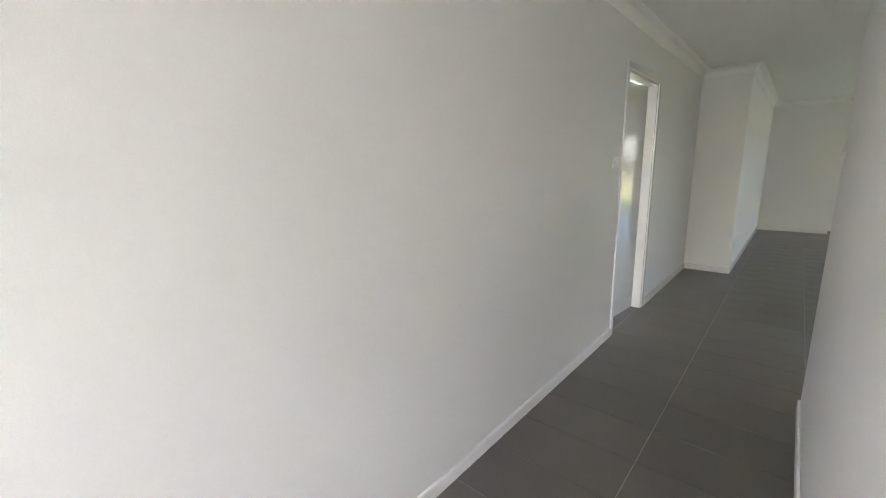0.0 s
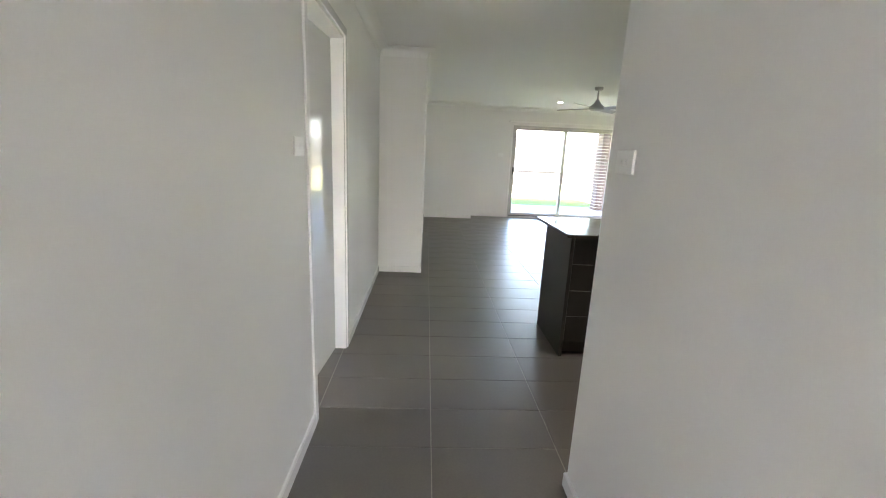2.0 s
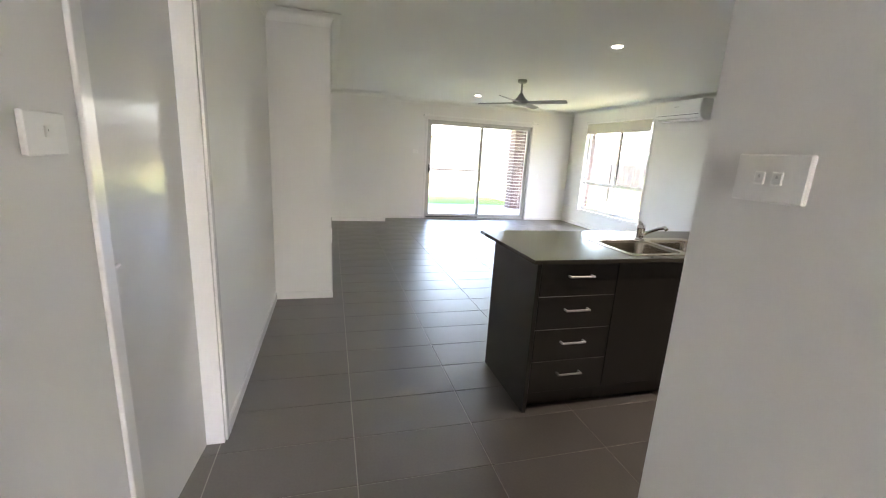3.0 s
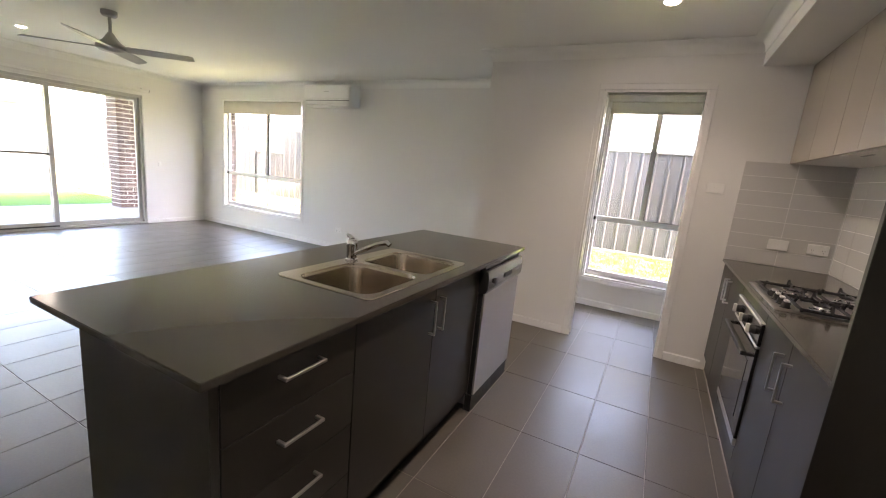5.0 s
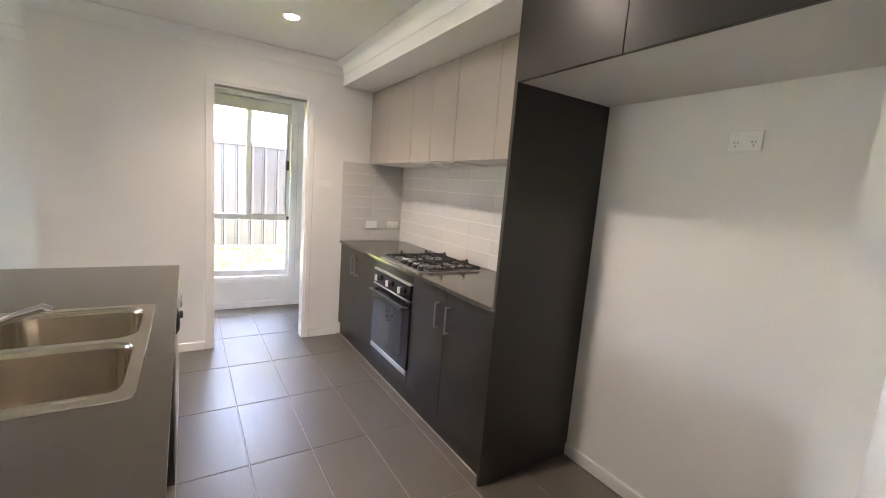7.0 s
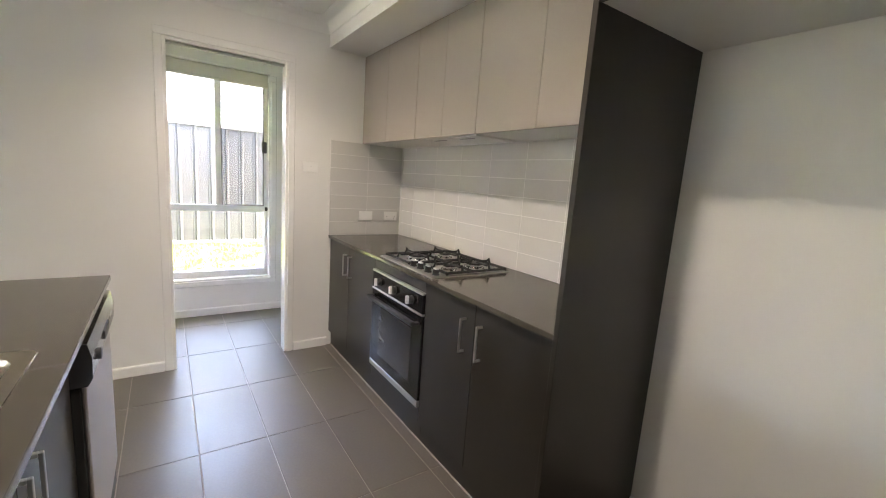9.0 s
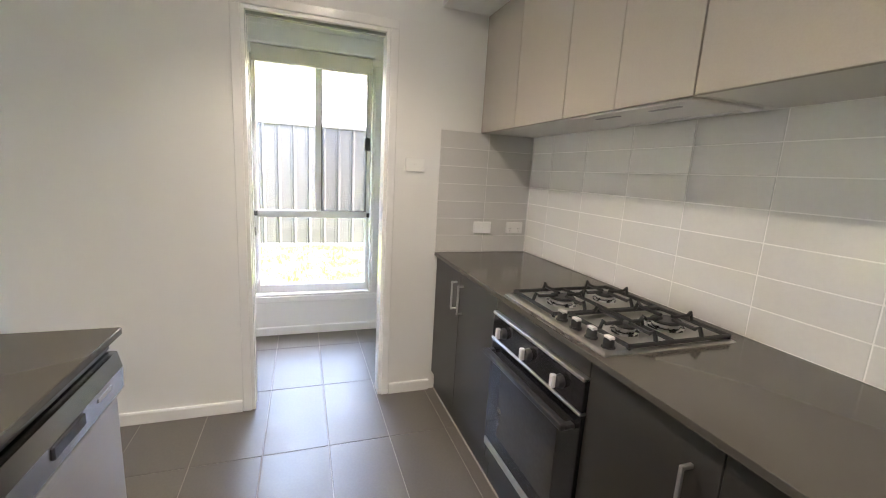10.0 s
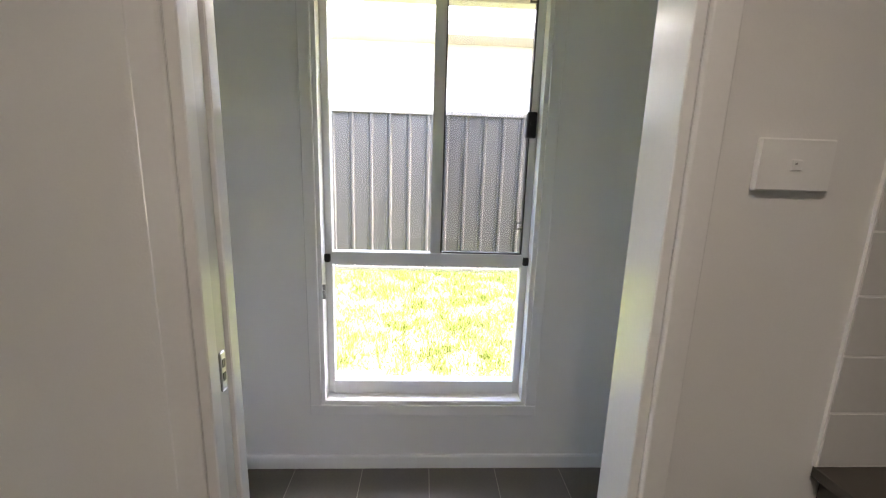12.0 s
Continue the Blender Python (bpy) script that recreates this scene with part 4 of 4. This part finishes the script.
# ---- living room fixtures ----
def downlight(x, y):
    ob = thing("downlight", (x, y, H), "round white recessed downlight, switched on", "downlight", "ceiling downlights")
    bm = lathe(bmesh.new(), (x, y, H - 0.006), [(0.052, 0.0055), (0.052, 0.002), (0.047, 0), (0.04, 0.001), (0.038, 0.004)], 36)
    part("ring", bm, PLASTIC_W, ob, smooth=True)
    part("diffuser", cyl(bmesh.new(), (x, y, H - 0.0065), 0.039, 0.004, "z", 32), BULB, ob)


    lamp = bpy.data.lights.new("downlight_beam", "SPOT")
    lamp.energy, lamp.color, lamp.shadow_soft_size = BEAM, (1.0, 0.88, 0.74), 0.036
    lamp.spot_size, lamp.spot_blend = radians(130), 0.9
    beam = new("downlight_beam", lamp)
    beam.location = (0, 0, -0.012)
    beam.parent = ob


for x, y in ((-1.66, 3.62), (-1.645, 7.46), (-0.785, 1.245), (-2.2, 1.245)):
    downlight(x, y)

ob = thing("smoke_alarm", (-4.10, 1.19, H), "round white smoke alarm on the hall ceiling", "smoke alarm")
part("base", lathe(bmesh.new(), (-4.10, 1.19, H), [(0.06, -0.0005), (0.06, -0.012), (0.057, -0.014)], 32), PLASTIC_W, ob, smooth=True)
part("cover", lathe(bmesh.new(), (-4.10, 1.19, H), [(0.054, -0.0145), (0.052, -0.03), (0.04, -0.038), (0.01, -0.04)], 32), PLASTIC_W, ob, smooth=True)

ob = thing("ceiling_fan", (-1.65, 5.62, H), "pale grey four-blade ceiling fan on a short rod, at rest", "fan")
FX, FY = -1.65, 5.62
part("canopy", lathe(bmesh.new(), (FX, FY, H), [(0.062, -0.0005), (0.062, -0.03), (0.05, -0.045), (0.02, -0.05)], 32), FANGREY, ob, smooth=True)
part("rod", cyl(bmesh.new(), (FX, FY, H - 0.2), 0.013, 0.155, "z", 16), FANGREY, ob, smooth=True)
part("motor", lathe(bmesh.new(), (FX, FY, 2.14), [(0.02, 0.125), (0.028, 0.11), (0.06, 0.06), (0.1, 0.03), (0.112, 0.012), (0.11, -0.012), (0.085, -0.03), (0.04, -0.036)], 36), FANGREY, ob, smooth=True)
for a in (43, 133, -137, -47):
    bm = bmesh.new()
    c, s = math.cos(radians(a)), math.sin(radians(a))
    rows = []
    for r, w in ((0.09, 0.045), (0.16, 0.058), (0.3, 0.062), (0.5, 0.058), (0.62, 0.05), (0.65, 0.035)):
        ring = []
        for e, dz in ((-w, 0.012), (w, -0.012), (w, -0.018), (-w, 0.006)):
            ring.append(bm.verts.new((FX + c * r - s * e, FY + s * r + c * e, 2.143 + dz)))
        rows.append(ring)
    for p, q in zip(rows, rows[1:]):
        for k in range(4):
            bm.faces.new((p[k], p[(k + 1) % 4], q[(k + 1) % 4], q[k]))
    bm.faces.new(rows[0])
    bm.faces.new(rows[-1][::-1])
    bmesh.ops.recalc_face_normals(bm, faces=bm.faces)
    part("blade", bm, FANGREY, ob)

ob = thing("air_conditioner", (XE, 5.49, 2.075), "white wall-mounted split air conditioner", "air conditioner")
A0, A1 = 5.06, 5.93
bm = bmesh.new()
pr = [(XE - 0.001, 2.08), (XE - 0.12, 2.08), (XE - 0.19, 2.12), (XE - 0.21, 2.175), (XE - 0.205, 2.35), (XE - 0.185, 2.37), (XE - 0.001, 2.37)]
sides = [[bm.verts.new((x, y, z)) for x, z in pr] for y in (A0, A1)]
for k in range(len(pr)):
    bm.faces.new((sides[0][k], sides[0][(k + 1) % len(pr)], sides[1][(k + 1) % len(pr)], sides[1][k]))
bm.faces.new(sides[0][::-1])
bm.faces.new(sides[1])
bmesh.ops.recalc_face_normals(bm, faces=bm.faces)
bmesh.ops.bevel(bm, geom=list(bm.edges), offset=0.006, segments=2, affect="EDGES")
body = part("body", bm, PLASTIC_W, ob)
part("front_panel", B(XE - 0.216, XE - 0.206, A0 + 0.012, A1 - 0.012, 2.18, 2.347, bev=0.004, seg=2), PLASTIC_W, ob)
fl = B(-0.003, 0.003, A0 + 0.05, A1 - 0.05, -0.03, 0.03, bev=0.002)
bmesh.ops.transform(fl, matrix=Matrix.Translation((XE - 0.172, 0, 2.107)) @ Matrix.Rotation(radians(55), 4, "Y"), verts=fl.verts)
part("louvre", fl, PLASTIC_W, ob)
part("outlet_slot", B(XE - 0.204, XE - 0.192, A0 + 0.03, A1 - 0.03, 2.153, 2.165), PLASTIC_B, ob, "dark air outlet slot")
part("badge", B(XE - 0.2185, XE - 0.215, 5.45, 5.54, 2.27, 2.28), SATIN, ob)

# ---- outside ----
bm = bmesh.new()
xs = (-250, -10, 1.2, 1.5, 3.95, 4.1, 12, 250)
zs = (-0.12, -0.12, -0.12, -0.1, 0.18, 0.2, 0.2, 0.2)
ys = (-250, -10, 0, 10, 25, 250)
g = [[bm.verts.new((x, y, z)) for y in ys] for x, z in zip(xs, zs)]
for i in range(len(xs) - 1):
    for j in range(len(ys) - 1):
        bm.faces.new((g[i][j], g[i + 1][j], g[i + 1][j + 1], g[i][j + 1]))
solid("ground", bm, LAWN, "grassed yard rising gently to the side fence", "ground")
solid("patio", B(-3.4, 1.42, YN + 0.11, 11.5, -0.115, -0.03, bev=0.006), CONCRETE, "pale concrete alfresco slab", "patio")
solid("turf_strip", B(-8.0, 1.4, 11.51, 14.3, -0.118, -0.07), TURF, "strip of bright green turf beyond the patio", "lawn")
solid("dirt_yard", B(-12.0, 1.45, 14.31, 20.3, -0.118, -0.09), SOIL, "pale bare soil yard", "ground")
solid("alfresco_ceiling", B(-3.4, 1.6, YN + 0.111, 11.4, 2.44, 2.56), EAVE, "cream lined ceiling over the alfresco", "ceiling")
solid("alfresco_beam", B(-3.4, 1.6, 10.95, 11.35, 2.30, 2.439), EAVE, "cream beam over the alfresco", "beam")
solid("eave_east", B(1.31, 1.78, -1.2, YN + 0.1, 2.29, 2.33), EAVE, "cream eave lining outside the windows", "eave")
solid("roof_sheet", B(-5.4, 1.85, -5.7, 11.9, 2.581, 2.75), ROOFM, "grey sheet roof over the house", "roof")
# out of view: pale slab added as a reflector for the hall's light
solid("driveway", B(-9.0, 0.0, -16.0, -5.11, -0.119, -0.02), CONCRETE, "unseen pale concrete slab added to bounce sunlight in at the entry", "driveway")
solid("fascia_east", B(1.78, 1.86, -1.2, YN + 0.1, 2.25, 2.58), EAVE, "cream fascia and gutter above the windows", "eave")


def brickwork(x0, x1, y0, y1, z0, z1, bl=0.23, bh=0.072, j=0.014):
    """Bricks round the outline of an upright block, each proud of the mortar."""
    bm = bmesh.new()
    k, z = 0, z0
    while z < z1 - 0.02:
        top = min(z + bh, z1)
        off = (k % 2) * 0.115
        for a0, a1, fixed in ((x0, x1, "y"), (y0, y1, "x")):
            a = a0 - off
            while a < a1 - 0.01:
                p, q = max(a, a0), min(a + bl, a1)
                if q - p > 0.03:
                    if fixed == "y":
                        for yy in ((y0, y0 + 0.05), (y1 - 0.05, y1)):
                            box(bm, p + 0.0005, q, *yy, z, top)
                    else:
                        for xx in ((x0 - 0.001, x0 + 0.05), (x1 - 0.05, x1 + 0.001)):
                            box(bm, *xx, p + 0.0005, q, z, top)
                a += bl + j
        z += bh + j
        k += 1
    return bm


ob = thing("brick_pier", (0.9, 11.0, -0.03), "dark brown brick alfresco pier with pale mortar", "pier")
part("mortar_core", B(0.705, 1.105, 10.815, 11.185, -0.0295, 2.299), MORTAR, ob)
part("brick", brickwork(0.70, 1.11, 10.81, 11.19, -0.029, 2.295), BRICK, ob, kind="stuff")
# brick leaf outside the plaster walls
ob = thing("brick_leaf", (1.26, 4.0, -0.12), "dark brown brick outer leaf round the windows", "brick wall", kind="structure")
LW = [(W2[0] + 0.01, W2[1] - 0.01, W2[2] - 0.03, W2[3] + 0.02), (W1[0] + 0.01, W1[1] - 0.01, W1[2] - 0.03, W1[3] + 0.02)]
part("mortar", wall("x", XE + 0.113, 1.305, -0.09, YN + 0.11, -0.12, H, LW), MORTAR, ob)
for w in LW:
    for a, b in ((w[0] - 0.23, w[0] + 0.006), (w[1] - 0.006, w[1] + 0.23)):
        part("brick", brickwork(XE + 0.114, 1.309, a, b, w[2], w[3]), BRICK, ob, kind="stuff")


def fence(name, axis, at, a0, a1, z0, h, label, pitch=0.205):
    """A ribbed steel fence with posts and cap rail."""
    ob = thing(name, (at, a0, z0) if axis == "x" else (a0, at, z0), label, "fence", kind="")
    bm = bmesh.new()
    prof, a = [], a0
    while a < a1:
        prof += [(a, 0), (a + pitch * 0.62, 0), (a + pitch * 0.68, 0.022), (a + pitch * 0.78, 0.022), (a + pitch * 0.84, 0.0), (a + pitch * 0.88, 0.0), (a + pitch * 0.9, 0.006), (a + pitch * 0.96, 0.006)]
        a += pitch
    ring = prof + [(p, d - 0.003) for p, d in reversed(prof)]
    rows = [[bm.verts.new((at - d, p, z) if axis == "x" else (p, at - d, z)) for p, d in ring] for z in (z0, z0 + h)]
    for k in range(len(ring)):
        q = (k + 1) % len(ring)
        bm.faces.new((rows[0][k], rows[0][q], rows[1][q], rows[1][k]))
    bmesh.ops.recalc_face_normals(bm, faces=bm.faces)
    part("sheet", bm, FENCE, ob, "ribbed grey steel sheet")
    for z, t in ((z0 + h - 0.03, 0.05), (z0 + 0.0, 0.05)):
        part("rail", B(at - 0.03, at + 0.02, a0, a1, z, z + t, bev=0.004) if axis == "x" else B(a0, a1, at - 0.03, at + 0.02, z, z + t, bev=0.004), FENCECAP, ob)
    a = a0 + 0.6
    while a < a1:
        part("post", B(at + 0.021, at + 0.06, a - 0.025, a + 0.025, z0, z0 + h + 0.02) if axis == "x" else B(a - 0.025, a + 0.025, at + 0.021, at + 0.06, z0, z0 + h + 0.02), FENCECAP, ob)
        a += 2.4
    return ob


fence("side_fence", "x", 4.0, -4.0, 9.82, 0.19, 1.76, "tall grey ribbed steel side fence on the lawn")
fence("side_fence", "x", 4.0, 9.84, 10.92, 0.19, 1.18, "low grey ribbed steel fence panel between taller ones")
fence("side_fence", "x", 4.0, 10.94, 20.0, 0.19, 1.84, "tall grey ribbed steel side fence towards the back yard")
fence("back_fence", "y", 20.4, -14.0, 4.0, -0.12, 1.8, "pale ribbed steel back fence across the yard")


def house(name, x0, x1, y0, y1, z0, wall_h, roof_h, over, wmat, label, wins):
    """A single-storey house with a hipped roof."""
    ob = thing(name, ((x0 + x1) / 2, (y0 + y1) / 2, z0), label, "house")
    part("wall", B(x0, x1, y0, y1, z0, z0 + wall_h), wmat, ob)
    bm = bmesh.new()
    e = z0 + wall_h + 0.001
    a = [bm.verts.new(p) for p in ((x0 - over, y0 - over, e), (x1 + over, y0 - over, e), (x1 + over, y1 + over, e), (x0 - over, y1 + over, e))]
    up = [bm.verts.new((v.co.x, v.co.y, e + 0.18)) for v in a]
    lx, ly = x1 - x0, y1 - y0
    if lx > ly:
        r = [bm.verts.new((x0 + ly / 2, (y0 + y1) / 2, e + roof_h)), bm.verts.new((x1 - ly / 2, (y0 + y1) / 2, e + roof_h))]
        tops = [(up[0], up[1], r[1], r[0]), (up[1], up[2], r[1]), (up[2], up[3], r[0], r[1]), (up[3], up[0], r[0])]
    else:
        r = [bm.verts.new(((x0 + x1) / 2, y0 + lx / 2, e + roof_h)), bm.verts.new(((x0 + x1) / 2, y1 - lx / 2, e + roof_h))]
        tops = [(up[0], up[1], r[0]), (up[1], up[2], r[1], r[0]), (up[2], up[3], r[1]), (up[3], up[0], r[0], r[1])]
    for f in tops:
        bm.faces.new(f)
    for k in range(4):
        bm.faces.new((a[k], a[(k + 1) % 4], up[(k + 1) % 4], up[k]))
    bm.faces.new(a[::-1])
    bmesh.ops.recalc_face_normals(bm, faces=bm.faces)
    part("roof", bm, ROOFM, ob)
    for axis, at, p, q, low, high in wins:
        b = (at - 0.03, at + 0.01, p, q, low, high) if axis == "x" else (p, q, at - 0.03, at + 0.01, low, high)
        w = part("window", B(*b, bev=0.005), FRAMEW, ob)
        b = (at - 0.034, at - 0.029, p + 0.06, q - 0.06, low + 0.06, high - 0.06) if axis == "x" else (p + 0.06, q - 0.06, at - 0.034, at - 0.029, low + 0.06, high - 0.06)
        part("pane", B(*b), GREYPART, w, "dark window pane")
    return ob


house("neighbour_house", 6.3, 15.0, -9.0, 13.0, 0.15, 3.1, 2.2, 0.5, RENDER, "pale rendered neighbouring house beyond the side fence", [])
house("rear_house", -9.0, 4.5, 27.0, 36.0, -0.1, 2.6, 2.2, 0.5, CREAM, "cream rendered house beyond the back fence",
      [("y", 27.0, -2.2, -0.6, 1.0, 2.2), ("y", 27.0, 1.4, 2.8, 1.0, 2.2)])

# grass near the laundry window and along the side yard
rng = np.random.default_rng(4)


def blades(name, x0, x1, y0, y1, count, zf, label, mat, hmin=0.02, hmax=0.06):
    tufts = max(1, count // 40)
    tx, ty, th = rng.uniform(x0, x1, tufts), rng.uniform(y0, y1, tufts), rng.uniform(0.45, 1.25, tufts)
    pick = rng.integers(0, tufts, count)
    x = np.clip(tx[pick] + rng.normal(0, 0.045, count), x0, x1)
    y = np.clip(ty[pick] + rng.normal(0, 0.045, count), y0, y1)
    a, h, lean, w = rng.uniform(0, 6.283, count), rng.uniform(hmin, hmax, count) * th[pick], rng.uniform(0, 0.06, count), rng.uniform(0.0025, 0.006, count)
    z = zf(x)
    la = rng.uniform(0, 6.283, count)
    v = np.stack([np.stack([x - w * np.cos(a), y - w * np.sin(a), z], 1), np.stack([x + w * np.cos(a), y + w * np.sin(a), z], 1),
                  np.stack([x + lean * np.cos(la), y + lean * np.sin(la), z + h], 1)], 1).reshape(-1, 3)
    me = bpy.data.meshes.new(name)
    me.from_pydata(v.tolist(), [], np.arange(3 * count).reshape(-1, 3).tolist())
    me.materials.append(mat)
    return tagged(new(name, me), label, "grass", kind="stuff")


def slope(x):
    return np.interp(x, xs, zs) - 0.004


blades("lawn_grass", 1.4, 3.98, -1.0, 4.2, 130000, slope, "short sunlit lawn grass between house and fence", BLADE)
blades("lawn_grass", 1.4, 3.98, 4.2, 16.0, 50000, slope, "short sunlit lawn grass between house and fence", BLADE)
solid("paver", B(1.75, 2.05, 1.55, 1.95, -0.09, -0.02, bev=0.006), CONCRETE, "small pale concrete paver in the lawn", "paver", kind="")

# ---- pieces of walls and floors ----
# splashback tiles, stacked
def slab_mesh(name, lx, ly, lz, c, mat):
    """A thin slab with a chamfered top, centred, lying in x-y with its top at z=0."""
    x, y = lx / 2, ly / 2
    v = [(-x, -y, -lz), (x, -y, -lz), (x, y, -lz), (-x, y, -lz), (-x, -y, -c), (x, -y, -c), (x, y, -c), (-x, y, -c),
         (-x + c, -y + c, 0), (x - c, -y + c, 0), (x - c, y - c, 0), (-x + c, y - c, 0)]
    f = [(8, 9, 10, 11)] + [(a + o, (a + 1) % 4 + o, (a + 1) % 4 + o + 4, a + o + 4) for o in (0, 4) for a in range(4)]
    me = bpy.data.meshes.new(name)
    me.from_pydata(v, [], f)
    me.materials.append(mat)
    return me


def piece(name, me, parent, m):
    ob = new(name, me)
    ob.parent = parent
    ob.matrix_basis = Matrix.Translation(-Vector(parent.location)) @ m
    return ob


back, side = bpy.data.objects["splashback_back"], bpy.data.objects["splashback_side"]
ROWH, TL = 0.1032, 0.305
cache = {}


def tile_mesh(lx, lz):
    key = (round(lx, 4), round(lz, 4))
    if key not in cache:
        cache[key] = slab_mesh("tile", lx, lz, 0.005, 0.0008, SPLASH)
    return cache[key]


XJ = [-0.0115, -0.228] + [-0.228 - TL * k for k in range(1, 7)] + [-2.264]
for r in range(7):
    z0, z1 = 0.902 + r * ROWH, min(0.902 + (r + 1) * ROWH, 1.6203)
    for a, b in zip(XJ, XJ[1:]):
        lx, lz = a - b - 0.004, z1 - z0 - 0.004
        if lx > 0.01:
            piece("tile", tile_mesh(lx, lz), back, pose((a + b) / 2, 0.0075, (z0 + z1) / 2, -90, 0, 0))
    for a, b in ((0.012, 0.31), (0.31, 0.6175)):
        piece("tile", tile_mesh(b - a - 0.004, z1 - z0 - 0.004), side, pose(-0.0075, (a + b) / 2, (z0 + z1) / 2, 90, 0, -90))

# floor tiles
floor = bpy.data.objects["floor"]
ROOMS = [(XL, XR, -5.0, 0.76), (XL, 0.0, 0.76, 3.907), (-3.435, 0.0, 0.0, 0.76), (-4.206, XE, 3.907, 8.236), (0.0, XE, 2.656, 3.907),
         (-3.168, XE, 8.236, YN), (0.1, XE, 0.0, 2.565), (0.0, 0.1, KD[0], KD[1]), (XL - 0.108, XL, HD[0], HD[1])]
PX, PY, GX, GY = 0.6135, 0.3075, -1.035, 1.257
full = slab_mesh("floor_tile", PX - 0.004, PY - 0.004, 0.009, 0.0012, TILE)
far_v, far_f = [], []
for i in range(-7, 5):
    for j in range(-22, 26):
        cx0, cy0 = GX + i * PX + 0.002, GY + j * PY + 0.002
        cx1, cy1 = cx0 + PX - 0.004, cy0 + PY - 0.004
        bits = [(max(cx0, a), min(cx1, b), max(cy0, c), min(cy1, d)) for a, b, c, d in ROOMS]
        bits = [q for q in bits if q[1] - q[0] > 0.004 and q[3] - q[2] > 0.004]
        area = sum((q[1] - q[0]) * (q[3] - q[2]) for q in bits)
        if not bits:
            continue
        if cy0 > 6.9 or cy1 < -2.6:
            for a, b, c, d in bits:
                k = len(far_v)
                far_v += [(a, c, 0), (b, c, 0), (b, d, 0), (a, d, 0), (a, c, -0.009), (b, c, -0.009), (b, d, -0.009), (a, d, -0.009)]
                far_f += [(k, k + 1, k + 2, k + 3)] + [(k + 4 + e, k + 4 + (e + 1) % 4, k + (e + 1) % 4, k + e) for e in range(4)]
        elif area > 0.98 * (cx1 - cx0) * (cy1 - cy0):
            piece("floor_tile", full, floor, Matrix.Translation(((cx0 + cx1) / 2, (cy0 + cy1) / 2, 0)))
        else:
            v, f = [], []
            for a, b, c, d in bits:
                k = len(v)
                v += [(a, c, 0), (b, c, 0), (b, d, 0), (a, d, 0), (a, c, -0.009), (b, c, -0.009), (b, d, -0.009), (a, d, -0.009)]
                f += [(k, k + 1, k + 2, k + 3)] + [(k + 4 + e, k + 4 + (e + 1) % 4, k + (e + 1) % 4, k + e) for e in range(4)]
            me = bpy.data.meshes.new("floor_tile")
            me.from_pydata(v, [], f)
            me.materials.append(TILE)
            piece("floor_tile", me, floor, Matrix())
me = bpy.data.meshes.new("far_floor_tiles")
me.from_pydata(far_v, [], far_f)
me.materials.append(TILE_FAR)
tagged(piece("far_floor_tiles", me, floor, Matrix()), kind="stuff")
